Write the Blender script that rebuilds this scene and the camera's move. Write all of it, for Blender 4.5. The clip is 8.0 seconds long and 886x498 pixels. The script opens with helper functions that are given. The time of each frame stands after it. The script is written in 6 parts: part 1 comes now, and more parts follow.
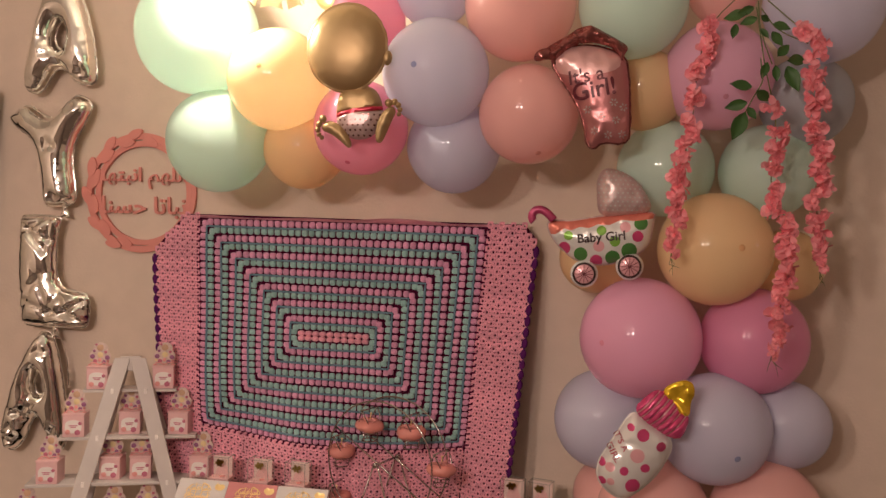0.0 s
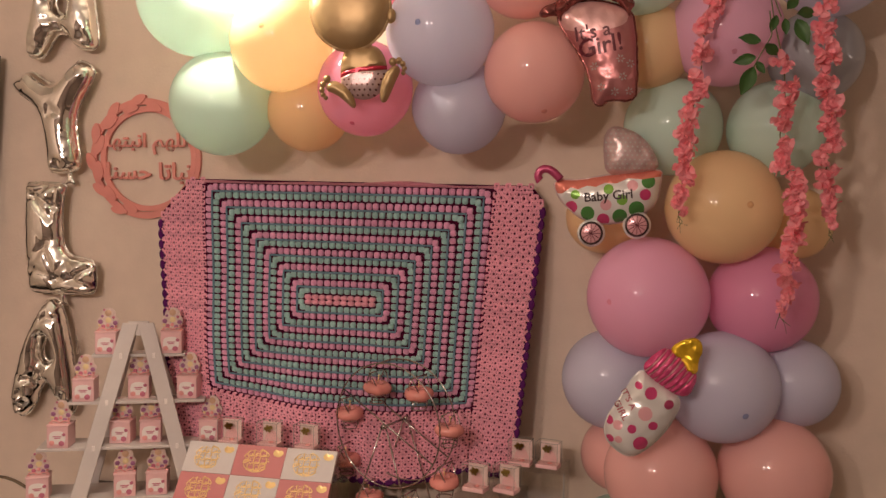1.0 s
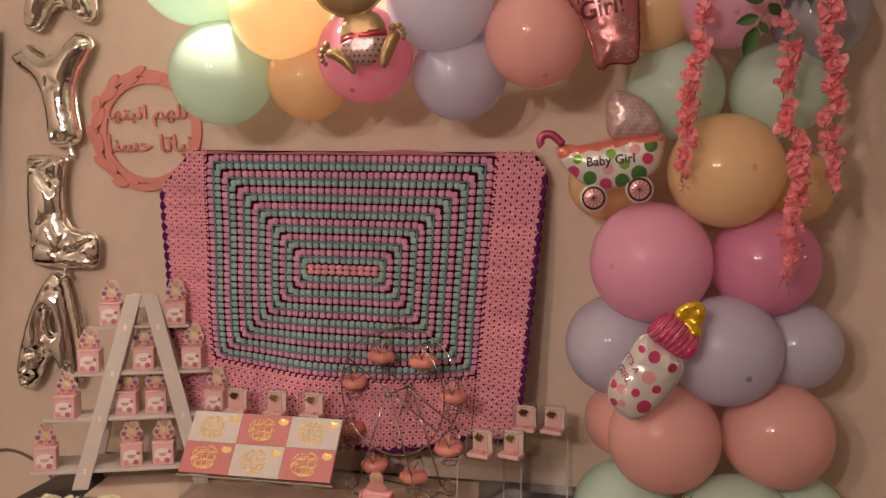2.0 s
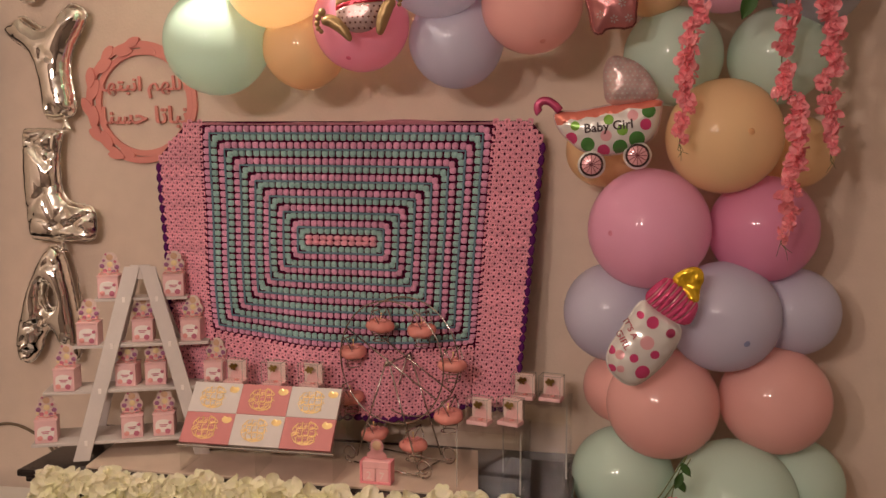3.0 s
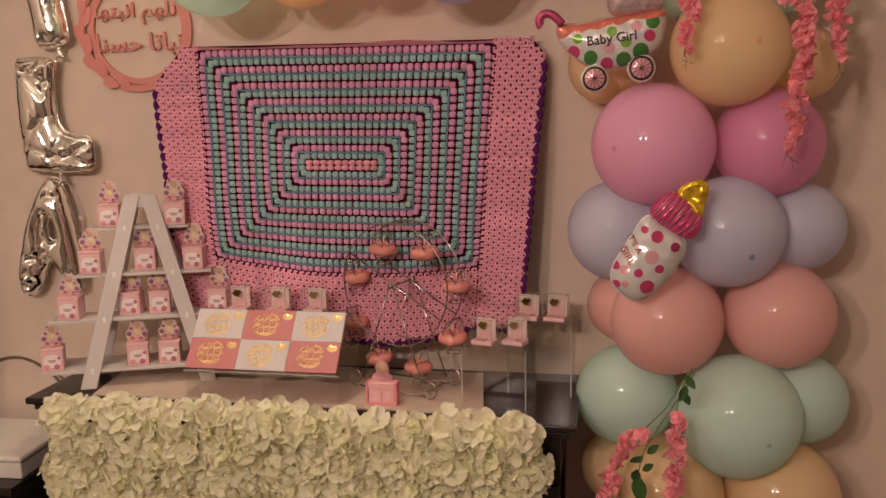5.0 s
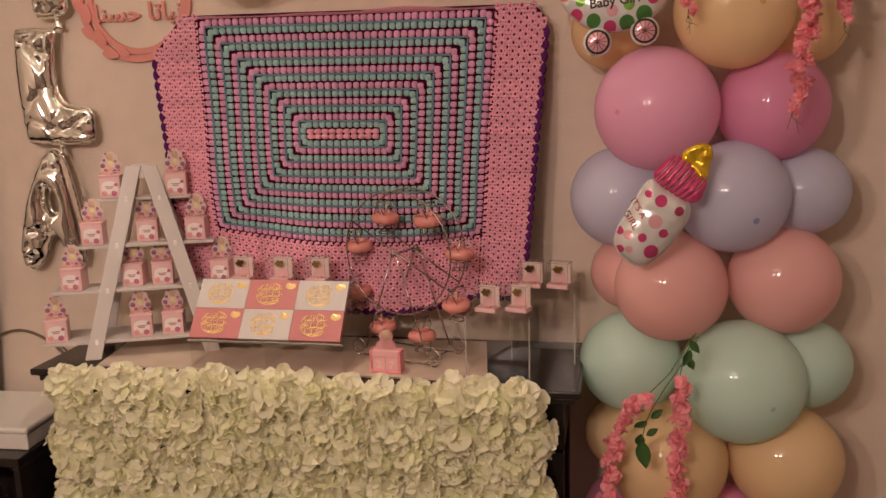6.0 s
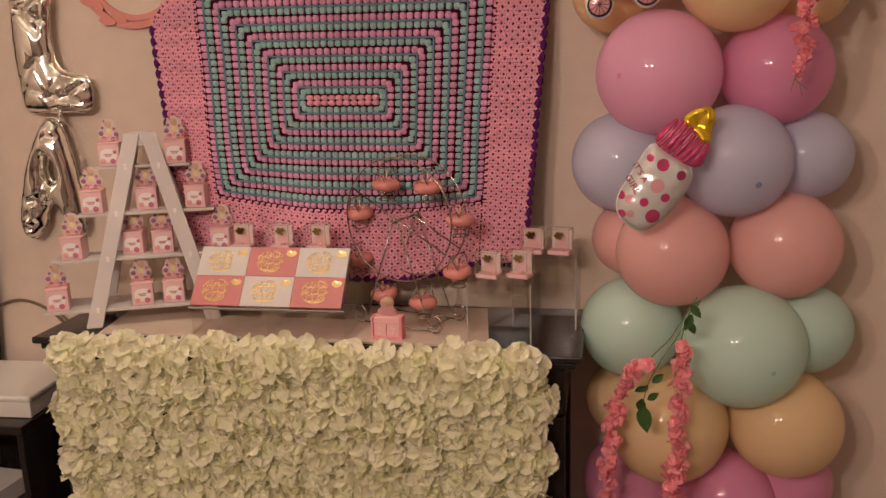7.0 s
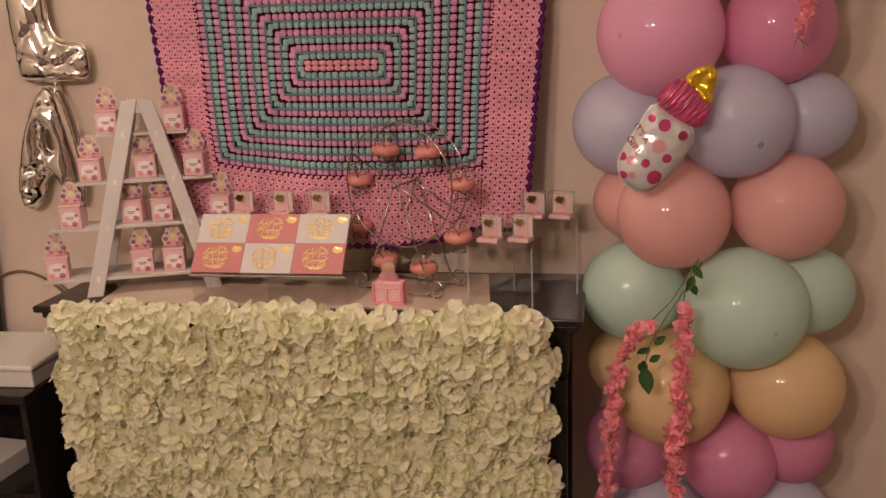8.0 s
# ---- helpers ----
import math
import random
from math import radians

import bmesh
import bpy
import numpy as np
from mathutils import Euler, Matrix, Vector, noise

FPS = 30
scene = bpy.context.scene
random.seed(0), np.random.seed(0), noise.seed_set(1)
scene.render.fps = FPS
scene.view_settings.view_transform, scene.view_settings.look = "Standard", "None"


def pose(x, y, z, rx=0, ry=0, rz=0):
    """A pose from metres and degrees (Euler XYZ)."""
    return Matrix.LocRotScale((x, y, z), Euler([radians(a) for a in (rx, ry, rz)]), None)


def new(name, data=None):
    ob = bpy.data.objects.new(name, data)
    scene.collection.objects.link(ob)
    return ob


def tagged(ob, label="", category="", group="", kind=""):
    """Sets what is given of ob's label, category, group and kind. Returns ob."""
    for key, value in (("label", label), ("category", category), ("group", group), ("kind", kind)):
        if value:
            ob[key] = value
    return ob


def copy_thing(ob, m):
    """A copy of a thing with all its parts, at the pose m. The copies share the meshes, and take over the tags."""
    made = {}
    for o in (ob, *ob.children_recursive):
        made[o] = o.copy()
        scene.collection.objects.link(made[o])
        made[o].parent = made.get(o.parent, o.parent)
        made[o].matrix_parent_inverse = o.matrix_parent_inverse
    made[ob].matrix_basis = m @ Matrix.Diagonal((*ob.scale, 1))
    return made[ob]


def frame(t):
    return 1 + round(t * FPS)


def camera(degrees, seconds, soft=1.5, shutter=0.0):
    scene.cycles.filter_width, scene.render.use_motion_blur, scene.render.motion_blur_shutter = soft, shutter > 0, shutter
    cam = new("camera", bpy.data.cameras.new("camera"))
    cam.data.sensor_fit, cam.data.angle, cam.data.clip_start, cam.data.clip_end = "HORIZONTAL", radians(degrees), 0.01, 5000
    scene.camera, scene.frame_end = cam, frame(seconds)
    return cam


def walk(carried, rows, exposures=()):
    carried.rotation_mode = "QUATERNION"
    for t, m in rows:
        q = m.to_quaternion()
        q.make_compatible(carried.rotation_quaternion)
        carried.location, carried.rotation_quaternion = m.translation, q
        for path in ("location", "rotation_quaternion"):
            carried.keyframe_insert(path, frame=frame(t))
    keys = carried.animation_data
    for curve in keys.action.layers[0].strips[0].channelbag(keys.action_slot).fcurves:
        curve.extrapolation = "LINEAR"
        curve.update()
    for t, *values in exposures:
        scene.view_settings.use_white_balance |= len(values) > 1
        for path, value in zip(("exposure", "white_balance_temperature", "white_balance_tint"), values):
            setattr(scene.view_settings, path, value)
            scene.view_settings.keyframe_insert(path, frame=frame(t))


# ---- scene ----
FOV = 2 * math.degrees(math.atan(784 / 1500))
cam = camera(FOV, 8.0, soft=1.5)
PATH = [
    (0.0, 0.0000, -2.2310, 1.7300, 88.287, -1.392, 10.779),
    (0.5, -0.0025, -2.2275, 1.7150, 87.357, -1.250, 10.940),
    (1.0, -0.0006, -2.2245, 1.6992, 86.520, -0.856, 11.179),
    (1.5, 0.0006, -2.2228, 1.6835, 85.790, -0.444, 11.340),
    (3.0, -0.0012, -2.2245, 1.6470, 83.664, 0.205, 11.095),
    (3.5, -0.0017, -2.2228, 1.6289, 82.844, 0.620, 10.968),
    (4.0, -0.0026, -2.2205, 1.6098, 81.930, 0.870, 10.969),
    (4.5, -0.0050, -2.2203, 1.5940, 80.985, 0.975, 10.981),
    (6.0, -0.0091, -2.2202, 1.5465, 78.900, 1.587, 11.101),
    (6.5, -0.0110, -2.2200, 1.5373, 77.990, 1.730, 11.070),
    (7.0, -0.0145, -2.2208, 1.5255, 77.200, 1.770, 10.990),
    (7.5, -0.0173, -2.2217, 1.5103, 76.483, 1.978, 10.930),
    (8.0, -0.0195, -2.2226, 1.4944, 75.669, 2.249, 10.812),
]
walk(cam, [(t, pose(x, y, z, rx, ry, rz)) for t, x, y, z, rx, ry, rz in PATH],
     [(0.0, -0.04), (1.5, -0.02), (3.5, 0.0), (4.5, 0.05), (6.5, 0.11), (8.0, 0.11)])

# ---- light: warm room lamps, no daylight ----
world = bpy.data.worlds.new("world")
scene.world = world
world.use_nodes = True
world.node_tree.nodes["Background"].inputs[0].default_value = (1.0, 0.82, 0.62, 1)
world.node_tree.nodes["Background"].inputs[1].default_value = 0.012
WARM = (1.0, 0.785, 0.69)


def lamp(name, place, power, radius, color=WARM):
    data = bpy.data.lights.new(name, "POINT")
    data.energy, data.color, data.shadow_soft_size = power, color, radius
    ob = new(name, data)
    ob.matrix_world = pose(*place)
    return ob


lamp("ceiling_bulb_light", (-1.25, -3.1, 2.28), 55, 0.075)
lamp("ceiling_bulb_light", (-0.70, -3.1, 2.28), 55, 0.075)
lamp("right_bulb_light", (2.1, -0.62, 1.90), 2.3, 0.06)
lamp("wall_lamp_light", (-0.872, -0.445, 2.262), 17.0, 0.025, (1.0, 0.84, 0.66))

# ---- materials ----
def material(name, color, rough=0.5, metal=0.0, spec=0.5, var=0.06, scale=8.0, bump=0.0, bump_scale=60.0, second=None,
             mix_scale=3.0, sheen=0.0, sss=0.0, trans=0.0, ior=1.45, coat=0.0, rand=0.0, rough_var=0.0, alpha=1.0):
    """A node material: base colour broken up by two scales of noise, roughness variation and fine relief."""
    m = bpy.data.materials.new(name)
    m.use_nodes = True
    nt = m.node_tree
    n, link = nt.nodes, nt.links.new
    b = n["Principled BSDF"]
    b.inputs["Roughness"].default_value = rough
    b.inputs["Metallic"].default_value = metal
    b.inputs["Specular IOR Level"].default_value = spec
    b.inputs["IOR"].default_value = ior
    b.inputs["Transmission Weight"].default_value = trans
    b.inputs["Coat Weight"].default_value = coat
    b.inputs["Alpha"].default_value = alpha
    if sheen:
        b.inputs["Sheen Weight"].default_value = sheen
    if sss:
        b.inputs["Subsurface Weight"].default_value = sss
        b.inputs["Subsurface Radius"].default_value = (0.03, 0.02, 0.015)
        b.inputs["Subsurface Scale"].default_value = 1.0
    tex = n.new("ShaderNodeTexCoord")
    na, nb = n.new("ShaderNodeTexNoise"), n.new("ShaderNodeTexNoise")
    na.inputs["Scale"].default_value, na.inputs["Detail"].default_value = mix_scale, 3
    nb.inputs["Scale"].default_value, nb.inputs["Detail"].default_value = scale, 4
    link(tex.outputs["Object"], na.inputs["Vector"])
    link(tex.outputs["Object"], nb.inputs["Vector"])
    mix = n.new("ShaderNodeMix")
    mix.data_type = "RGBA"
    c2 = second or tuple(c * (1 - 1.6 * var) for c in color)
    mix.inputs["A"].default_value, mix.inputs["B"].default_value = (*color, 1), (*c2, 1)
    ramp = n.new("ShaderNodeMapRange")
    ramp.inputs["From Min"].default_value, ramp.inputs["From Max"].default_value = 0.35, 0.68
    link(na.outputs["Fac"], ramp.inputs["Value"])
    link(ramp.outputs["Result"], mix.inputs["Factor"])
    hsv = n.new("ShaderNodeHueSaturation")
    link(mix.outputs["Result"], hsv.inputs["Color"])
    rng = n.new("ShaderNodeMapRange")
    rng.inputs["From Min"].default_value, rng.inputs["From Max"].default_value = 0.3, 0.7
    rng.inputs["To Min"].default_value, rng.inputs["To Max"].default_value = 1 - var, 1 + var
    link(nb.outputs["Fac"], rng.inputs["Value"])
    value = rng.outputs["Result"]
    if rand:
        info = n.new("ShaderNodeNewGeometry")
        r2 = n.new("ShaderNodeMapRange")
        r2.inputs["To Min"].default_value, r2.inputs["To Max"].default_value = 1 - rand, 1 + rand
        link(info.outputs["Random Per Island"], r2.inputs["Value"])
        mul = n.new("ShaderNodeMath")
        mul.operation = "MULTIPLY"
        link(value, mul.inputs[0])
        link(r2.outputs["Result"], mul.inputs[1])
        value = mul.outputs["Value"]
    link(value, hsv.inputs["Value"])
    link(hsv.outputs["Color"], b.inputs["Base Color"])
    if rough_var:
        rr = n.new("ShaderNodeMapRange")
        rr.inputs["To Min"].default_value, rr.inputs["To Max"].default_value = rough - rough_var, rough + rough_var
        link(nb.outputs["Fac"], rr.inputs["Value"])
        link(rr.outputs["Result"], b.inputs["Roughness"])
    if bump:
        nc = n.new("ShaderNodeTexNoise")
        nc.inputs["Scale"].default_value, nc.inputs["Detail"].default_value = bump_scale, 3
        link(tex.outputs["Object"], nc.inputs["Vector"])
        bp = n.new("ShaderNodeBump")
        bp.inputs["Strength"].default_value, bp.inputs["Distance"].default_value = bump, 0.01
        link(nc.outputs["Fac"], bp.inputs["Height"])
        link(bp.outputs["Normal"], b.inputs["Normal"])
    return m


def latex(name, color):
    """Thin stretched rubber: glossy, and it lets some light through."""
    m = material(name, color, rough=0.09, spec=0.5, var=0.025, scale=5, mix_scale=4, bump=0.015, bump_scale=14, rough_var=0.03)
    return thin_sheet(m, [min(1.0, c ** 0.5) for c in color], 0.42)


def thin_sheet(m, color, share):
    """Lets a share of the light shine through the sheet."""
    n, link = m.node_tree.nodes, m.node_tree.links.new
    thin, mix = n.new("ShaderNodeBsdfTranslucent"), n.new("ShaderNodeMixShader")
    thin.inputs["Color"].default_value = (*color, 1)
    mix.inputs[0].default_value = share
    link(n["Principled BSDF"].outputs[0], mix.inputs[1])
    link(thin.outputs[0], mix.inputs[2])
    link(mix.outputs[0], n["Material Output"].inputs["Surface"])
    return m


WALL_PAINT = material("wall_paint", (0.72, 0.592, 0.488), rough=0.7, spec=0.25, var=0.035, scale=14, mix_scale=2.4, bump=0.10, bump_scale=120)
CEILING_PAINT = material("ceiling_paint", (0.75, 0.70, 0.62), rough=0.85, var=0.02)
# unseen floor, kept dark so the undersides of the foil reflect dark
DARK_FLOOR = material("dark_floor", (0.12, 0.09, 0.07), rough=0.35, var=0.06, mix_scale=2)
# dark tone for an unseen wall, so the foil letters mirror something dark
DARK_REFLECTED = material("dark_reflected", (0.16, 0.12, 0.095), rough=0.8, var=0.05)
# tone of the unseen side walls, chosen for bounce light and foil brightness
BOUNCE_WALL = material("bounce_wall", (0.58, 0.49, 0.40), rough=0.8, var=0.04)
BALLOON = {
    "mint": latex("mint_latex", (0.71, 0.94, 0.83)),
    "orange": latex("apricot_latex", (1.0, 0.75, 0.43)),
    "hot": latex("hot_pink_latex", (1.0, 0.42, 0.60)),
    "lilac": latex("lilac_latex", (0.72, 0.73, 0.89)),
    "peach": latex("peach_latex", (1.0, 0.58, 0.54)),
    "mauve": latex("mauve_latex", (0.96, 0.56, 0.76)),
    "grey": latex("grey_lilac_latex", (0.52, 0.55, 0.6)),
    "pink": latex("pink_latex", (1.0, 0.53, 0.74)),
    "mag": latex("magenta_latex", (0.92, 0.38, 0.60)),
}
TIP = {
    "mint": latex("mint_tip", (0.48, 0.7, 0.63)),
    "orange": latex("apricot_tip", (0.9, 0.56, 0.28)),
    "hot": latex("hot_pink_tip", (0.72, 0.14, 0.26)),
    "lilac": latex("lilac_tip", (0.32, 0.38, 0.62)),
    "peach": latex("peach_tip", (0.82, 0.36, 0.3)),
    "mauve": latex("mauve_tip", (0.76, 0.34, 0.47)),
    "grey": latex("grey_tip", (0.30, 0.30, 0.36)),
    "pink": latex("pink_tip", (0.9, 0.34, 0.5)),
    "mag": latex("magenta_tip", (0.55, 0.12, 0.24)),
}
SILVER = material("silver_foil", (0.95, 0.935, 0.90), rough=0.05, metal=1.0, var=0.02, bump=0.035, bump_scale=30, rough_var=0.03)
GOLD_FOIL = material("bronze_gold_foil", (0.40, 0.27, 0.13), rough=0.40, metal=0.55, var=0.06, bump=0.08, bump_scale=30)
ROSE_FOIL = material("rose_foil", (0.50, 0.20, 0.20), rough=0.3, metal=0.55, var=0.08, bump=0.3, bump_scale=24)
DARK_ROSE_FOIL = material("dark_rose_foil", (0.28, 0.09, 0.08), rough=0.22, metal=0.7, var=0.1, bump=0.3, bump_scale=30)
PALE_ROSE_FOIL = material("pale_rose_foil", (0.72, 0.42, 0.40), rough=0.3, metal=0.4, var=0.06, bump=0.3, bump_scale=24)
RED_FOIL = material("red_foil", (0.50, 0.03, 0.06), rough=0.25, metal=0.3, var=0.05)
GREY_FOIL = material("grey_rose_foil", (0.56, 0.41, 0.39), rough=0.3, metal=0.35, var=0.15, scale=60)
WHITE_FOIL = material("white_foil", (0.74, 0.73, 0.70), rough=0.22, metal=0.25, var=0.03, bump=0.15, bump_scale=30)
PINK_FOIL = material("pink_foil", (0.62, 0.07, 0.20), rough=0.22, metal=0.25, var=0.06, bump=0.2, bump_scale=40)
LIGHT_PINK_FOIL = material("light_pink_foil", (0.80, 0.42, 0.45), rough=0.22, metal=0.25, var=0.04, bump=0.2, bump_scale=40)
CORAL_FOIL = material("coral_foil", (0.78, 0.24, 0.18), rough=0.22, metal=0.3, var=0.05, bump=0.2, bump_scale=30)
GREEN_FOIL = material("green_foil", (0.20, 0.42, 0.06), rough=0.25, metal=0.2, var=0.05)
DEEP_GREEN_FOIL = material("deep_green_foil", (0.08, 0.24, 0.06), rough=0.25, metal=0.2, var=0.05)
CRIMSON_FOIL = material("dull_crimson_foil", (0.40, 0.05, 0.13), rough=0.3, metal=0.25, var=0.06, bump=0.2, bump_scale=40)
YELLOW_FOIL = material("yellow_foil", (0.80, 0.52, 0.03), rough=0.2, metal=0.6, var=0.06, bump=0.4, bump_scale=30)
BLACK_INK = material("black_ink", (0.03, 0.012, 0.012), rough=0.4, var=0.05)
MAROON_INK = material("maroon_ink", (0.12, 0.015, 0.025), rough=0.35, var=0.05)
ROSE_INK = material("rose_ink", (0.36, 0.06, 0.09), rough=0.35, var=0.05)
YARN_PINK = material("pink_yarn", (0.97, 0.42, 0.53), rough=0.95, spec=0.15, var=0.10, scale=350, bump=0.5, bump_scale=700, rand=0.10, sheen=0.4)
YARN_ROSE = material("rose_pink_yarn", (0.82, 0.37, 0.57), rough=0.95, spec=0.15, var=0.10, scale=350, bump=0.5, bump_scale=700, rand=0.12, sheen=0.4)
YARN_TEAL = material("mint_yarn", (0.36, 0.60, 0.57), rough=0.95, spec=0.15, var=0.10, scale=350, bump=0.5, bump_scale=700, rand=0.10, sheen=0.4)
YARN_BLUE = material("dusty_blue_yarn", (0.20, 0.32, 0.40), rough=0.95, spec=0.15, var=0.10, scale=300, bump=0.5, bump_scale=600)
YARN_PLUM = material("plum_yarn", (0.13, 0.012, 0.054), rough=0.95, spec=0.15, var=0.10, scale=300, bump=0.5, bump_scale=600)
YARN_VIOLET = material("dark_violet_yarn", (0.10, 0.014, 0.11), rough=0.95, spec=0.15, var=0.10, scale=300)
ACRYLIC_ROSE = material("rose_painted_board", (0.72, 0.28, 0.24), rough=0.5, var=0.03, scale=20)
WHITE_BOARD = material("white_painted_board", (0.60, 0.545, 0.515), rough=0.5, var=0.03, scale=20, mix_scale=5, bump=0.05, bump_scale=90)
BLACK_WOOD = material("black_lacquered_wood", (0.022, 0.016, 0.015), rough=0.22, spec=0.5, var=0.15, scale=30, rough_var=0.08)
CURTAIN = material("dark_brown_cloth", (0.045, 0.030, 0.024), rough=0.9, var=0.15, scale=60, bump=0.2, bump_scale=300)
PALE_RUNNER = material("pale_wood_runner", (0.66, 0.54, 0.44), rough=0.4, var=0.05, scale=18, mix_scale=6, second=(0.56, 0.43, 0.34))
PAPER_PINK = material("pale_pink_paper", (0.80, 0.50, 0.50), rough=0.45, var=0.03, scale=40)
PAPER_WHITE = material("white_paper", (0.86, 0.80, 0.76), rough=0.5, var=0.02, scale=40)
PAPER_BLUSH = material("blush_paper", (0.90, 0.66, 0.63), rough=0.5, var=0.03, scale=40)
PAPER_ROSE = material("rose_card", (0.56, 0.21, 0.21), rough=0.45, var=0.03, scale=40)
PAPER_GREY = material("pearl_white_card", (0.62, 0.57, 0.55), rough=0.4, var=0.03, scale=40)
CARD_BLUSH = material("blush_card", (0.80, 0.63, 0.59), rough=0.5, var=0.06, scale=60)
CARD_TAN = material("printed_cream_card", (0.74, 0.58, 0.52), rough=0.5, var=0.16, scale=160)
PRINT_ROSE = material("rose_print", (0.55, 0.16, 0.24), rough=0.5, var=0.05)
PRINT_MAUVE = material("mauve_print", (0.34, 0.13, 0.26), rough=0.5, var=0.08)
PRINT_TAN = material("tan_print", (0.62, 0.40, 0.26), rough=0.5, var=0.05)
PRINT_YELLOW = material("pale_yellow_print", (0.80, 0.66, 0.36), rough=0.5, var=0.05)
GOLD = material("gold_leaf", (1.0, 0.74, 0.34), rough=0.30, metal=0.55, var=0.05, bump=0.2, bump_scale=60)
OLD_GOLD = material("olive_gold_foil", (0.42, 0.30, 0.08), rough=0.3, metal=0.5, var=0.1)
STEEL = material("chromed_wire", (0.50, 0.46, 0.43), rough=0.16, metal=1.0, var=0.05)
DONUT = material("pink_icing", (0.74, 0.29, 0.25), rough=0.2, spec=0.5, var=0.06, scale=40, sss=0.1, bump=0.1, bump_scale=80)
SATIN = material("pink_satin", (0.82, 0.36, 0.34), rough=0.3, var=0.06, scale=50)
HOT_PINK_PLASTIC = material("pink_plastic", (0.86, 0.30, 0.34), rough=0.4, var=0.03)
PALE_PINK_PLASTIC = material("pale_pink_plastic", (0.88, 0.48, 0.48), rough=0.4, var=0.03)
PETAL = material("cream_petal", (0.98, 0.93, 0.79), rough=0.75, spec=0.15, var=0.07, scale=60, mix_scale=16, second=(0.90, 0.90, 0.60), rand=0.09, bump=0.25, bump_scale=160)
PETAL_PINK = material("coral_pink_petal", (0.94, 0.24, 0.31), rough=0.7, spec=0.2, var=0.10, scale=30, mix_scale=30, second=(0.98, 0.50, 0.54), rand=0.28)
thin_sheet(PETAL, (0.99, 0.96, 0.76), 0.40)
thin_sheet(PETAL_PINK, (0.96, 0.45, 0.47), 0.4)
LEAF = material("green_leaf", (0.05, 0.125, 0.028), rough=0.5, var=0.12, scale=40, rand=0.2)
STEM = material("green_stem", (0.16, 0.19, 0.07), rough=0.6, var=0.1)
PANEL_MESH = material("dark_panel_grid", (0.05, 0.06, 0.03), rough=0.8, var=0.1)
WHITE_PLASTIC = material("white_plastic", (0.72, 0.68, 0.62), rough=0.4, var=0.03, scale=6)
CABLE = material("brown_cable", (0.17, 0.12, 0.075), rough=0.5, var=0.05)
LAMP_GLASS = material("cream_lamp_glass", (0.85, 0.76, 0.58), rough=0.35, var=0.04, sss=0.2)


def clear(name, tint, rough=0.03):
    m = bpy.data.materials.new(name)
    m.use_nodes = True
    nt = m.node_tree
    n, link = nt.nodes, nt.links.new
    n.remove(n["Principled BSDF"])
    gloss, see, mix = n.new("ShaderNodeBsdfGlossy"), n.new("ShaderNodeBsdfTransparent"), n.new("ShaderNodeMixShader")
    gloss.inputs["Roughness"].default_value = rough
    see.inputs["Color"].default_value = (*tint, 1)
    mix.inputs[0].default_value = 0.06
    link(see.outputs[0], mix.inputs[1])
    link(gloss.outputs[0], mix.inputs[2])
    link(mix.outputs[0], n["Material Output"].inputs["Surface"])
    return m


ACRYLIC = clear("clear_acrylic", (0.97, 0.965, 0.955))
ACRYLIC_EDGE = material("acrylic_edge", (0.62, 0.58, 0.52), rough=0.25, var=0.03, trans=0.4)
# ---- building blocks ----
def mesh_of(bm, name, mats, smooth=True):
    me = bpy.data.meshes.new(name)
    bm.normal_update()
    bm.to_mesh(me)
    bm.free()
    for m in mats if isinstance(mats, (list, tuple)) else [mats]:
        me.materials.append(m)
    if smooth:
        me.polygons.foreach_set("use_smooth", [True] * len(me.polygons))
    return me


def part(name, bm, mats, parent, label="", smooth=True):
    ob = new(name, mesh_of(bm, name, mats, smooth))
    ob.parent = parent
    if label:
        ob["label"] = label
    return ob


def thing(name, m, label, category, group="", kind=""):
    ob = new(name)
    ob.empty_display_size = 0.05
    ob.matrix_world = m
    return tagged(ob, label, category, group, kind)


def solid(name, bm, mats, m, label, category, group="", kind="", smooth=True):
    ob = new(name, mesh_of(bm, name, mats, smooth))
    ob.matrix_world = m
    return tagged(ob, label, category, group, kind)


def box(bm, x0, x1, y0, y1, z0, z1, bevel=0.0, mat=0, m=None):
    r = bmesh.ops.create_cube(bm, size=1.0)
    vs = r["verts"]
    for v in vs:
        v.co = Vector(((x0 + x1) / 2 + v.co.x * (x1 - x0), (y0 + y1) / 2 + v.co.y * (y1 - y0), (z0 + z1) / 2 + v.co.z * (z1 - z0)))
    fs = {f for v in vs for f in v.link_faces}
    if bevel:
        es = {e for v in vs for e in v.link_edges}
        rb = bmesh.ops.bevel(bm, geom=list(es), offset=bevel, segments=2, affect="EDGES", profile=0.5)
        fs = {f for f in fs if f.is_valid} | set(rb["faces"])
        vs = list({v for f in fs for v in f.verts})
    for f in fs:
        f.material_index = mat
    if m is not None:
        for v in vs:
            v.co = m @ v.co
    return vs


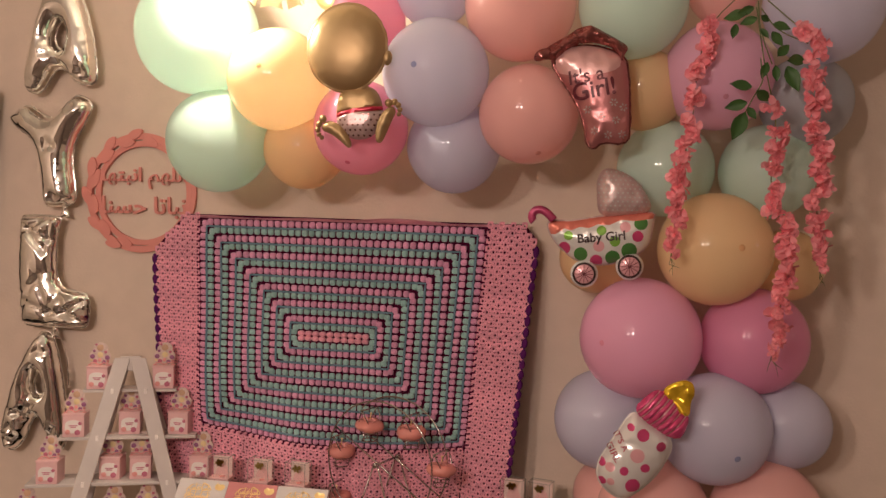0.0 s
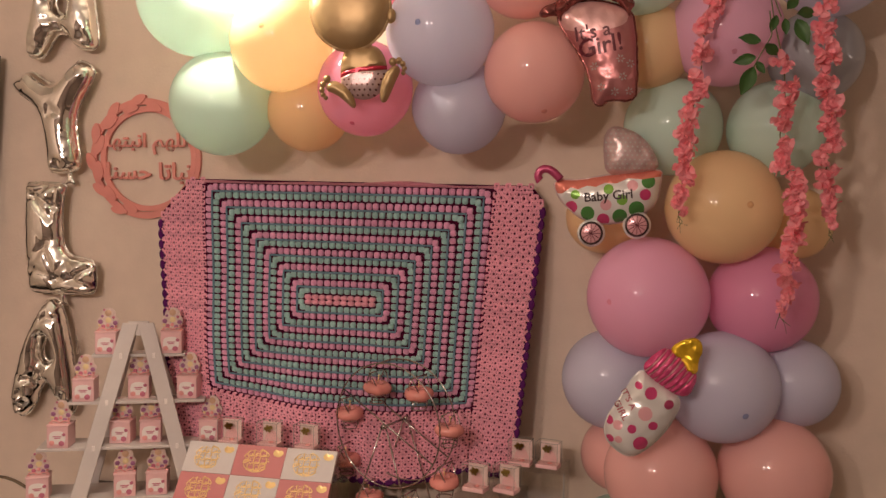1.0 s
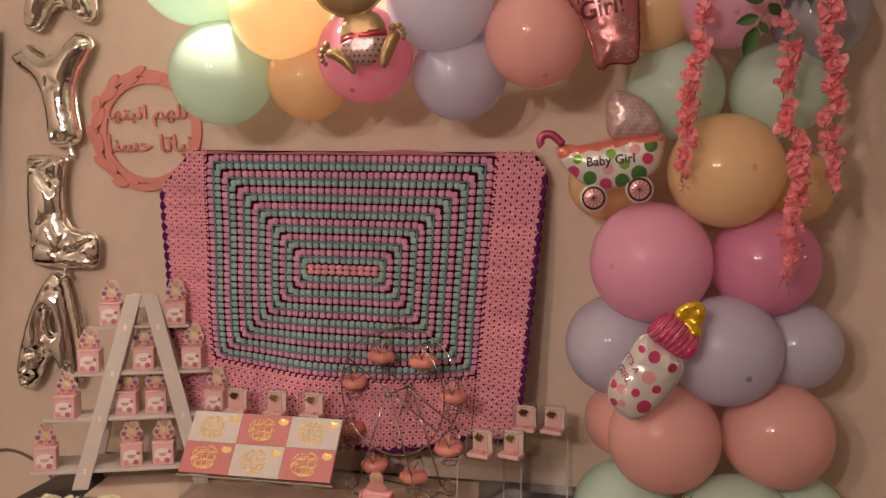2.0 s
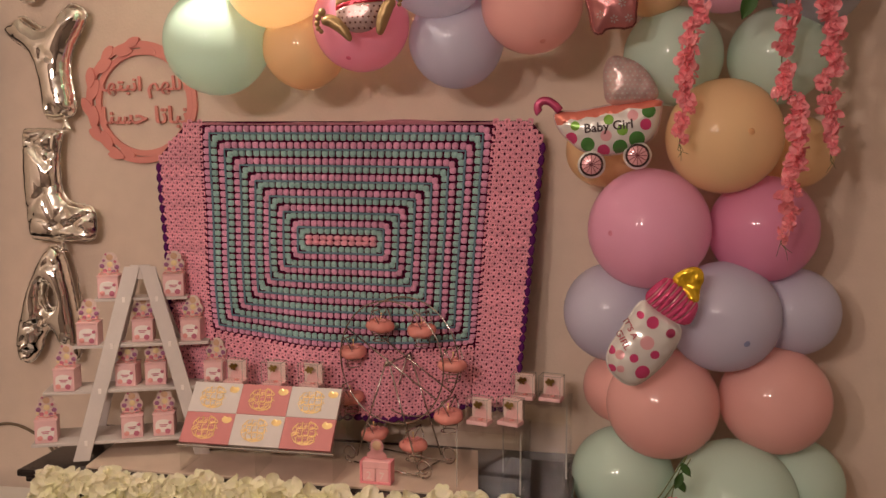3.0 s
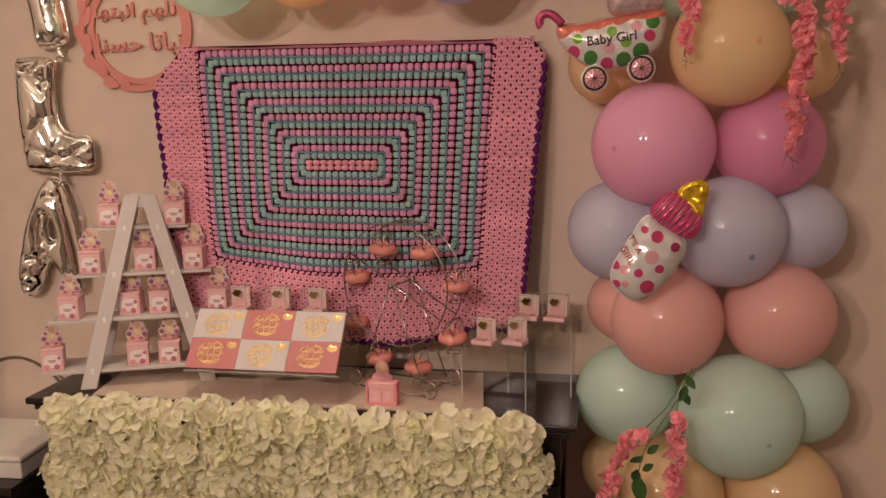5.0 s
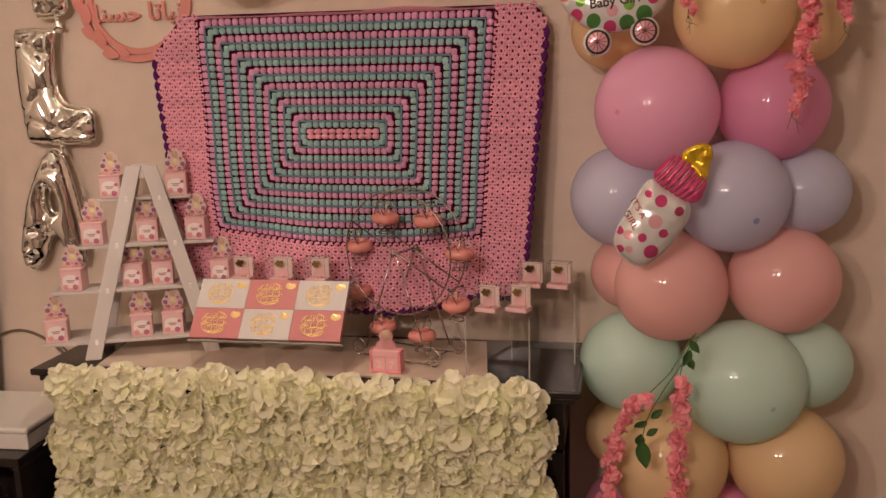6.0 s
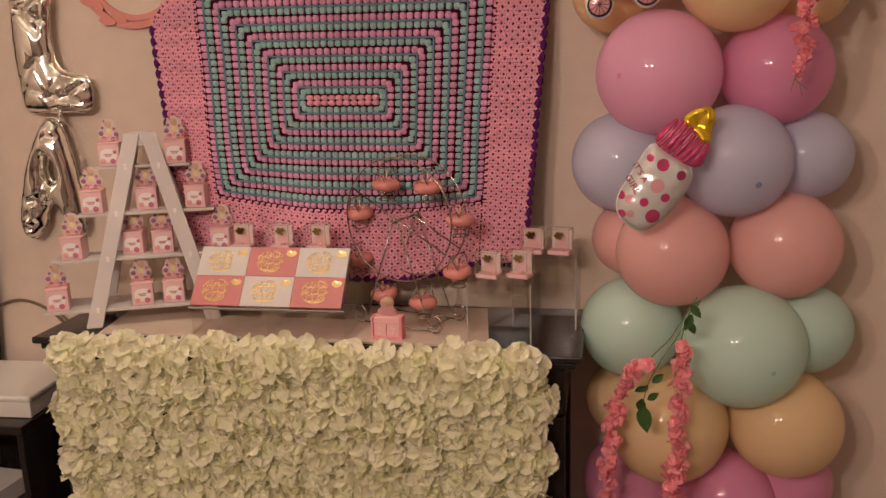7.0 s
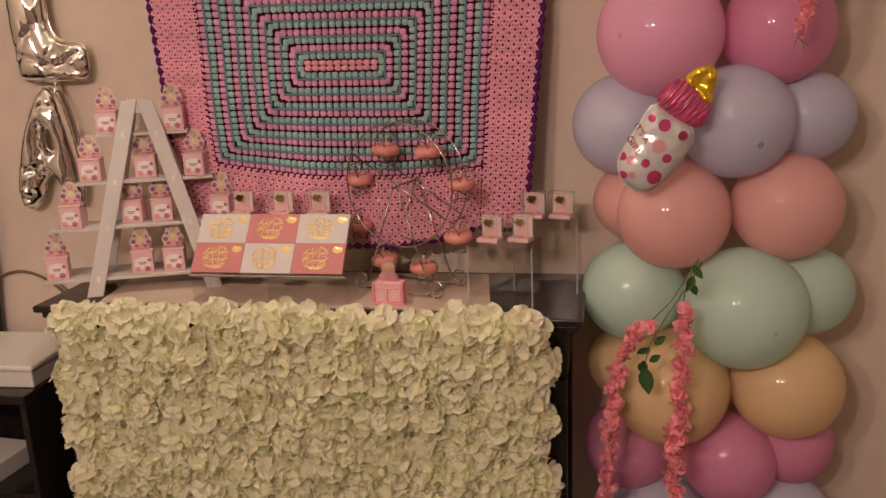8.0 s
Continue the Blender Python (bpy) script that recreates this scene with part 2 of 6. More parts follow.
def tube(bm, pts, r, sides=8, mat=0, closed=False, r_end=None):
    """A round rod along a polyline."""
    pts = [Vector(p) for p in pts]
    n, rings = len(pts), []
    side = None
    for i, p in enumerate(pts):
        a = pts[i - 1] if (i or closed) else p
        b = pts[(i + 1) % n] if (i < n - 1 or closed) else p
        d = (b - a).normalized()
        if side is None:
            side = d.orthogonal().normalized()
        side = (side - d * side.dot(d))
        side = side.normalized() if side.length > 1e-6 else d.orthogonal().normalized()
        up = d.cross(side)
        rr = r if r_end is None else r + (r_end - r) * i / max(1, n - 1)
        rings.append([bm.verts.new(p + (side * math.cos(k * math.tau / sides) + up * math.sin(k * math.tau / sides)) * rr) for k in range(sides)])
    for i in range(n if closed else n - 1):
        a, b = rings[i], rings[(i + 1) % n]
        for k in range(sides):
            bm.faces.new((a[k], a[(k + 1) % sides], b[(k + 1) % sides], b[k])).material_index = mat
    if not closed:
        bm.faces.new(rings[0][::-1]).material_index = mat
        bm.faces.new(rings[-1]).material_index = mat


def lathe(bm, profile, sides=24, mat=0, m=None):
    """Turns (radius, z) pairs about z."""
    rings, made = [], []
    for r, z in profile:
        if r < 1e-5:
            ring = [bm.verts.new((0, 0, z))]
        else:
            ring = [bm.verts.new((r * math.cos(k * math.tau / sides), r * math.sin(k * math.tau / sides), z)) for k in range(sides)]
        made += ring
        rings.append(ring)
    for a, b in zip(rings, rings[1:]):
        for k in range(sides):
            j = (k + 1) % sides
            vs = [a[k % len(a)], a[j % len(a)], b[j % len(b)], b[k % len(b)]]
            vs = list(dict.fromkeys(vs))
            if len(vs) > 2:
                bm.faces.new(vs).material_index = mat
    if m is not None:
        for v in made:
            v.co = m @ v.co
    return made


def prism(bm, outline, y0, y1, mat=0):
    """A flat shape in the x-z plane with thickness from y0 (front) to y1."""
    a = [bm.verts.new((p[0], y0, p[1])) for p in outline]
    b = [bm.verts.new((p[0], y1, p[1])) for p in outline]
    fs = [bm.faces.new(a), bm.faces.new(b[::-1])]
    n = len(a)
    for k in range(n):
        fs.append(bm.faces.new((a[k], b[k], b[(k + 1) % n], a[(k + 1) % n])))
    bmesh.ops.recalc_face_normals(bm, faces=fs)


# ---- the room ----
X0, X1, Y0, H = -2.7, 2.6, -4.6, 2.75


def slab(name, dims, mat, label, category):
    bm = bmesh.new()
    box(bm, *dims)
    return solid(name, bm, mat, Matrix(), label, category, kind="structure", smooth=False)


slab("wall_north", (X0 - 0.12, X1 + 0.12, 0, 0.12, 0, H), WALL_PAINT, "plain cream painted plaster wall behind the party table", "wall")
# unseen south wall, added to close the room and darken the foil reflections
slab("wall_south", (X0 - 0.12, X1 + 0.12, Y0 - 0.12, Y0, 0, H), DARK_REFLECTED, "unseen plain dark closing wall, mirrored in the foil", "wall")
# unseen side walls, added to throw light back on letters and balloons
slab("wall_west", (X0 - 0.12, X0, Y0, 0, 0, H), BOUNCE_WALL, "unseen plain beige side wall that bounces light", "wall")
slab("wall_east", (X1, X1 + 0.12, Y0, 0, 0, H), BOUNCE_WALL, "unseen plain beige side wall that bounces light", "wall")
slab("floor", (X0 - 0.12, X1 + 0.12, Y0 - 0.12, 0.12, -0.1, 0), DARK_FLOOR, "unseen plain dark floor, mirrored in the foil undersides", "floor")
slab("ceiling", (X0 - 0.12, X1 + 0.12, Y0 - 0.12, 0.12, H, H + 0.1), CEILING_PAINT, "plain off-white painted ceiling", "ceiling")
# dark curtain beside the letters: soft pleats, its free edge drawn slightly aside towards the floor
bm = bmesh.new()
rows = []
for j in range(25):
    z = 2.09 - 2.06 * j / 24
    edge = -1.744 - 0.088 * (2.09 - z)
    rows.append([bm.verts.new((edge - 0.011 * i, -0.050 + 0.020 * math.cos(i * 0.55) * (0.6 + 0.4 * j / 24), z)) for i in range(50)])
for p, q in zip(rows, rows[1:]):
    for i in range(49):
        bm.faces.new((p[i], q[i], q[i + 1], p[i + 1]))
bmesh.ops.solidify(bm, geom=bm.faces[:], thickness=0.003)
solid("curtain", bm, CURTAIN, Matrix(), "dark brown cloth curtain hanging beside the wall letters", "curtain", kind="structure")
# ---- balloon garland: one thing a balloon ----
COLOR_WORD = {"mint": "pale mint green", "orange": "apricot orange", "hot": "hot pink", "lilac": "dusty lilac", "peach": "peach pink",
              "mauve": "mauve pink", "grey": "translucent grey lilac", "pink": "bubblegum pink", "mag": "deep magenta pink"}


def balloon_mesh(seed):
    """A blown-up latex balloon of unit radius: round, slightly drawn out towards its neck at -z."""
    prof = []
    for i in range(29):
        a = math.pi * i / 28
        r, z = math.sin(a), math.cos(a)
        if z < 0:
            z *= 1.0 + 0.10 * (-z) ** 2
            r *= 1.0 - 0.10 * (-z) ** 3
        prof.append((max(r, 0) if 0 < i < 28 else 0, z))
    bm = bmesh.new()
    lathe(bm, prof, 40)
    for v in bm.verts:
        v.co *= 1 + 0.012 * noise.noise(v.co * 1.3 + Vector((seed, 0, 0)))
    return bm


def balloon(color, x, y, z, r, squash=1.0, neck=(0.2, 1.0, 0.1), spot=None, seed=0.0):
    """neck: the way in which the tied end points (into the garland); spot: where the darker crown shows, as a way from the centre."""
    way = Vector(neck).normalized()
    turn = (-way).to_track_quat("Z", "Y").to_matrix().to_4x4()
    ob = thing("latex_balloon", Matrix.Translation((x, y, z)), f"round glossy {COLOR_WORD[color]} latex balloon in the garland", "balloon", "balloons of the garland")
    bm = balloon_mesh(seed)
    bm.transform(turn @ Matrix.Diagonal((r, r, r * squash, 1)))
    part("skin", bm, BALLOON[color], ob)
    bm = bmesh.new()
    lathe(bm, [(0.0, -1.06), (0.05, -1.08), (0.035, -1.12), (0.07, -1.19), (0.05, -1.2), (0.0, -1.18)], 14)
    bm.transform(turn @ Matrix.Diagonal((r, r, r * squash, 1)))
    part("knot", bm, TIP[color], ob)
    if spot:
        s = Vector(spot).normalized()
        bm = bmesh.new()
        lathe(bm, [(0.0, 0.012), (0.03, 0.010), (0.055, 0.002), (0.062, -0.01)], 14)
        bm.transform(s.to_track_quat("Z", "Y").to_matrix().to_4x4() @ Matrix.Diagonal((r, r, r, 1)))
        bm.transform(Matrix.Translation(s * (r * 0.995)))
        part("crown", bm, TIP[color], ob, "darker unstretched crown spot")
    return ob


BALLOONS = [
    ("mint", -1.000, -0.275, 2.184, 0.150, None),
    ("mint", -0.955, -0.245, 1.923, 0.128, (-0.53, -0.5, -0.66)),
    ("orange", -0.779, -0.295, 2.066, 0.122, (0.0, -0.98, 0.1)),
    ("orange", -0.742, -0.205, 1.911, 0.103, None),
    ("hot", -0.580, -0.265, 1.955, 0.113, (-0.09, -0.62, -0.78)),
    ("hot", -0.578, -0.235, 2.213, 0.093, None),
    ("lilac", -0.392, -0.305, 2.077, 0.124, (-0.2, -0.97, -0.02)),
    ("lilac", -0.418, -0.225, 2.295, 0.096, None),
    ("lilac", -0.364, -0.205, 1.917, 0.113, None),
    ("peach", -0.204, -0.275, 2.234, 0.127, None),
    ("peach", -0.179, -0.275, 1.985, 0.114, (0.25, -0.5, -0.8)),
    ("mint", 0.049, -0.275, 2.231, 0.121, None),
    ("orange", 0.082, -0.195, 2.052, 0.095, None),
    ("peach", 0.251, -0.195, 2.280, 0.080, None),
    ("mauve", 0.242, -0.220, 2.079, 0.122, (0.05, -0.85, -0.5)),
    ("lilac", 0.456, -0.240, 2.228, 0.127, None),
    ("grey", 0.444, -0.160, 2.030, 0.103, None),
    ("mint", 0.138, -0.150, 1.872, 0.114, None),
    ("mint", 0.369, -0.140, 1.869, 0.110, None),
    ("orange", 0.250, -0.210, 1.687, 0.129, (0.3, -0.9, 0.05)),
    ("orange", -0.018, -0.110, 1.657, 0.090, None),
    ("orange", 0.426, -0.110, 1.651, 0.085, None),
    ("pink", 0.090, -0.200, 1.475, 0.141, (-0.62, -0.78, -0.02)),
    ("mag", 0.351, -0.150, 1.473, 0.124, None),
    ("lilac", 0.013, -0.140, 1.265, 0.121, None),
    ("lilac", 0.263, -0.200, 1.273, 0.128, (0.28, -0.9, -0.3)),
    ("lilac", 0.435, -0.120, 1.275, 0.103, None),
    ("peach", 0.131, -0.200, 1.059, 0.131, None),
    ("peach", 0.034, -0.110, 1.072, 0.092, None),
    ("peach", 0.390, -0.160, 1.070, 0.127, None),
    ("mint", 0.042, -0.145, 0.852, 0.125, None),
    ("mint", 0.298, -0.210, 0.833, 0.146, (0.32, -0.9, -0.1)),
    ("mint", 0.456, -0.120, 0.854, 0.109, None),
    ("orange", 0.133, -0.200, 0.620, 0.145, None),
    ("orange", 0.413, -0.170, 0.626, 0.134, None),
    ("orange", 0.024, -0.120, 0.650, 0.093, None),
    ("mag", 0.042, -0.130, 0.423, 0.117, None),
    ("mag", 0.283, -0.180, 0.421, 0.118, None),
    ("mag", 0.437, -0.120, 0.449, 0.108, None),
    ("lilac", 0.116, -0.180, 0.225, 0.128, None),
    ("lilac", 0.428, -0.160, 0.246, 0.122, None),
]
for i, (c, x, y, z, r, spot) in enumerate(BALLOONS):
    balloon(c, x, y, z, r, 1.0, (0.3 * math.sin(i * 2.1), 1.0, 0.5 * math.cos(i * 1.7)), spot, i * 3.7)
# ---- crocheted blanket ----
CLUSTER = {}


def cluster_shape(n=12, e=5.0):
    """Unit puff: a flattened dome of yarn, rim at depth 0."""
    if (n, e) not in CLUSTER:
        vs, fs = [], []
        for r, d in ((1.0, -0.5), (0.93, 0.55), (0.68, 0.93)):
            for k in range(n):
                a = math.tau * (k + 0.5) / n
                c, s = math.cos(a), math.sin(a)
                q = 1 / (abs(c) ** e + abs(s) ** e) ** (1 / e)
                vs.append((c * q * r, s * q * r, d))
        vs.append((0, 0, 1.0))
        for j in range(2):
            for k in range(n):
                fs.append((j * n + k, j * n + (k + 1) % n, (j + 1) * n + (k + 1) % n, (j + 1) * n + k))
        for k in range(n):
            fs.append((2 * n + k, 2 * n + (k + 1) % n, 3 * n))
        CLUSTER[n, e] = (vs, fs)
    return CLUSTER[n, e]


HALF_W, HALF_H, ROUNDS = 4.8, 0.75, 14
OUT_L, OUT_R, OUT_B, BORDER_ROWS = 6.4, 6.2, 8.2, 9
CUT_L, CUT_R = 2.0, 4.4
TL, TR, BL, BR = (-1.098, 1.731), (-0.297, 1.724), (-1.050, 1.180), (-0.331, 1.163)


def cloth(a, b):
    """Blanket coordinates (in rounds from the middle) to the place on the hanging cloth."""
    fa, fb = (a / (HALF_W + ROUNDS) + 1) / 2, (b / (HALF_H + ROUNDS) + 1) / 2
    top = Vector(TL).lerp(Vector(TR), fa)
    bot = Vector(BL).lerp(Vector(BR), fa)
    f = fb + 0.045 * (fb * (1 - fb) * 4 if 0 < fb < 1 else 0) * -1.0
    p = bot.lerp(top, f)
    low = min(max((0.62 - fb) / 0.62, 0), 1.5)
    p.y -= 0.030 * low * low * max(0.0, 1 - (a / (HALF_W + ROUNDS)) ** 2)
    z = p.y
    s = min(max((1.735 - z) / 0.72, 0), 1.05)
    y = -0.048 - 0.135 * s + 0.052 * s * s
    y += 0.006 * math.sin(a * 0.45 + 0.6) * s + 0.004 * math.sin(a * 0.21 - b * 0.33)
    if b < -16:
        y += 0.008 * math.sin(a * 0.8) * min(1, (-16 - b) / 4)
    return Vector((p.x, y, z))


def frame_at(a, b):
    p = cloth(a, b)
    ea = (cloth(a + 0.1, b) - p) * 10
    eb = (cloth(a, b + 0.1) - p) * 10
    return p, ea, eb, ea.cross(eb).normalized()


def eyelet_shape(n=16):
    """Unit cell of the open-work border: a padded square with a rounded hole in its middle."""
    vs, fs = [], []
    for r, d, e in ((1.02, 0.35, 30.0), (0.80, 0.95, 6.0), (0.52, 0.80, 2.6), (0.34, -0.6, 1.7)):
        for k in range(n):
            a = math.tau * (k + 0.5) / n
            c, s = math.cos(a), math.sin(a)
            q = 1 / (abs(c) ** e + abs(s) ** e) ** (1 / e)
            vs.append((c * q * r, s * q * r, d))
    for j in range(3):
        for k in range(n):
            fs.append((j * n + k, j * n + (k + 1) % n, (j + 1) * n + (k + 1) % n, (j + 1) * n + k))
    return vs, fs


def puffs(spots, depth, name, mats, label="", e=5.0):
    """spots: (a, b, half length, half depth, upright?) of the stitch clusters, all joined into one row of yarn."""
    vs0, fs0 = cluster_shape(12, e) if e else eyelet_shape()
    verts, faces = [], []
    for a, b, w, h, turned in spots:
        p, ea, eb, nn = frame_at(a, b)
        nn = -nn if nn.y > 0 else nn
        k = len(verts)
        ja, jd = random.uniform(-0.04, 0.04), random.uniform(0.85, 1.15)
        for x, y, d in vs0:
            u, v = (x * h, y * w + ja) if turned else (x * w + ja, y * h)
            verts.append(p + ea * u + eb * v + nn * (d * depth * jd))
        faces += [tuple(k + i for i in f) for f in fs0]
    me = bpy.data.meshes.new(name)
    me.from_pydata(verts, [], faces)
    me.materials.append(mats)
    me.polygons.foreach_set("use_smooth", [True] * len(me.polygons))
    ob = new(name, me)
    ob.parent = blanket
    tagged(ob, label, kind="stuff")
    return ob


def round_path(hw, hh, step):
    """Stitch places along one rectangular round: (a, b, along-vertical?)."""
    out = []
    nx, ny = max(2, round(2 * hw / step)), max(1, round(2 * hh / step))
    for i in range(nx - 1):
        a = -hw + (i + 1) * 2 * hw / nx
        out += [(a, hh, False), (a, -hh, False)]
    for i in range(ny - 1):
        b = -hh + (i + 1) * 2 * hh / ny
        out += [(-hw, b, True), (hw, b, True)]
    for sa in (-1, 1):
        out += [(sa * (hw - 0.2), hh - 0.2, False), (sa * (hw - 0.2), 0.2 - hh, False)]
    return out


blanket = thing("crochet_blanket", Matrix(), "pink, mint and plum crocheted baby blanket hung on the wall", "blanket")


def sheet(a0, a1, b0, b1, name, mat, label, back=0.006, fold=False):
    """The ground of the cloth as a thick sheet."""
    na, nb = max(2, int((a1 - a0) * 1.5)), max(2, int((b1 - b0) * 1.5))
    bm = bmesh.new()
    grid = []
    for j in range(nb + 1):
        row = []
        for i in range(na + 1):
            a, b = a0 + (a1 - a0) * i / na, b0 + (b1 - b0) * j / nb
            if fold:
                # the upper outer corners hang down in a slant
                cut = abs(a) - (HALF_W + ROUNDS + (CUT_L if a < 0 else CUT_R))
                if cut > 0 and b > 0:
                    b = min(b, 15.3 - cut * 1.05)
            p, ea, eb, nn = frame_at(a, b)
            row.append(bm.verts.new(p + Vector((0, 0.0015 if not fold else 0.003, 0))))
        grid.append(row)
    for j in range(nb):
        for i in range(na):
            q = [grid[j][i], grid[j][i + 1], grid[j + 1][i + 1], grid[j + 1][i]]
            bm.faces.new(q)
    ret = bmesh.ops.solidify(bm, geom=bm.faces[:], thickness=back)
    bmesh.ops.recalc_face_normals(bm, faces=bm.faces[:])
    return part(name, bm, mat, blanket, label)


W1, H1 = HALF_W + ROUNDS, HALF_H + ROUNDS
sheet(-W1, W1, -H1, H1 + 0.1, "ground", YARN_PLUM, "dark plum yarn ground")
sheet(-W1 - OUT_L, W1 + OUT_R, -H1 - OUT_B, H1 + 0.5, "border_ground", YARN_PLUM, "dark plum ground showing in the border gaps", 0.004, True)
# hem folded back to the wall along the top
bm = bmesh.new()
rows = []
for i in range(41):
    a = -W1 - 2 + (2 * W1 + 4) * i / 40
    p = cloth(a, H1 + 0.2)
    up = 0.004 + 0.002 * math.sin(i * 0.5) + 0.005 * math.exp(-((i - 26) / 5) ** 2)
    rows.append([bm.verts.new(p + Vector((0, 0, -0.004))), bm.verts.new(p + Vector((0, 0.004, up))), bm.verts.new(Vector((p.x, -0.004, p.z + up * 0.7))), bm.verts.new(Vector((p.x, -0.004, p.z - 0.02)))])
for r, q in zip(rows, rows[1:]):
    for k in range(3):
        bm.faces.new((r[k], q[k], q[k + 1], r[k + 1]))
bmesh.ops.solidify(bm, geom=bm.faces[:], thickness=0.003)
part("folded_hem", bm, YARN_PINK, blanket, "plain pink hem folded back")

# middle bar of pink yarn
puffs([(-HALF_W + 0.5 + i * 0.955, s * 0.34, 0.46, 0.36, False) for i in range(10) for s in (-1, 1)], 0.008, "middle_bar", YARN_PINK, "pink yarn middle bar", 3.0)
for k in range(1, ROUNDS + 1):
    hw, hh = HALF_W + k - 0.5, HALF_H + k - 0.5
    teal = k % 2 == 1
    spots = [(a, b, 0.395, 0.425, v) for a, b, v in round_path(hw, hh, 0.92)]
    puffs(spots, 0.0048, "stitch_round", YARN_TEAL if teal else YARN_ROSE, "round of mint yarn clusters" if teal else "round of rose yarn clusters", 3.8)
    if teal:
        bm = bmesh.new()
        e = 0.46
        corners = [(-hw - e, -hh - e), (hw + e, -hh - e), (hw + e, hh + e), (-hw - e, hh + e)]
        pts = []
        for (a0, b0), (a1, b1) in zip(corners, corners[1:] + corners[:1]):
            for i in range(24):
                a, b = a0 + (a1 - a0) * i / 24, b0 + (b1 - b0) * i / 24
                pts.append(cloth(a, b) + Vector((0, -0.004, 0)))
        tube(bm, pts, 0.0032, 5, closed=True)
        part("blue_chain", bm, YARN_BLUE, blanket, "thin dusty blue chain of yarn")

# border: rows of open-work pink yarn in staggered order
for j in range(BORDER_ROWS):
    f = (j + 0.5) / BORDER_ROWS
    al, ar = -W1 - OUT_L * f, W1 + OUT_R * f
    hl, off = OUT_L / BORDER_ROWS / 2, (j % 2) * 0.46
    spots, b = [], -H1 - OUT_B + 0.3
    while b < H1 + 0.6:
        for a, cut in ((al, CUT_L), (ar, CUT_R)):
            if b + off < 15.2 - max(0, abs(a) - (W1 + cut)) * 1.05:
                spots.append((a, b + off, 0.46, hl, True))
        b += 0.92
    puffs(spots, 0.0030, "edge_round", YARN_PINK, "row of open-work pink yarn", 0)
for j in range(11):
    bb, hb, off = -H1 - OUT_B * (j + 0.5) / 11, OUT_B / 22, (j % 2) * 0.46
    spots, a = [], -W1 + 0.2
    while a < W1 - 0.3:
        spots.append((a + off, bb, 0.46, hb, False))
        a += 0.92
    puffs(spots, 0.0030, "edge_round", YARN_PINK, "row of open-work pink yarn", 0)

# plum tips where the coloured rounds meet the border
tips = []
for i in range(33):
    b = -H1 + 0.4 + i * 0.9
    tips += [(-W1 - 0.10, b, 0.16, 0.40, True), (W1 + 0.10, b, 0.16, 0.40, True)]
for i in range(41):
    tips.append((-W1 + 0.4 + i * 0.925, -H1 - 0.10, 0.16, 0.40, False))
puffs(tips, 0.0036, "plum_tip", YARN_PLUM, "dark plum stitches round the coloured middle", 1.4)

# plum shell edging
shells = []
b = -H1 - OUT_B
while b < 13.4:
    if b < 10.6:
        shells.append((-W1 - OUT_L - 0.02, b, 0.78, 0.42, True))
    shells.append((W1 + OUT_R + 0.02, b, 0.78, 0.42, True))
    b += 1.4
a = -W1 - OUT_L + 0.8
while a < W1 + OUT_R:
    shells.append((a, -H1 - OUT_B - 0.02, 0.78, 0.42, False))
    a += 1.4
puffs(shells, 0.005, "shell_edging", YARN_VIOLET, "dark violet shell edging", 1.5)
# ---- foil balloons ----
def smooth_loop(pts, times=2):
    pts = [Vector(p) for p in pts]
    for _ in range(times):
        out = []
        for a, b in zip(pts, pts[1:] + pts[:1]):
            out += [a.lerp(b, 0.25), a.lerp(b, 0.75)]
        pts = out
    return pts


def circle(c, r, n=20, ry=None, turn=0.0):
    co, si = math.cos(turn), math.sin(turn)
    out = []
    for k in range(n):
        x, y = r * math.cos(math.tau * k / n), (ry or r) * math.sin(math.tau * k / n)
        out.append(Vector((c[0] + x * co - y * si, c[1] + x * si + y * co)))
    return out


def inside(p, loop):
    hit, j = False, len(loop) - 1
    for i in range(len(loop)):
        a, b = loop[i], loop[j]
        if (a[1] > p[1]) != (b[1] > p[1]) and p[0] < (b[0] - a[0]) * (p[1] - a[1]) / (b[1] - a[1]) + a[0]:
            hit = not hit
        j = i
    return hit


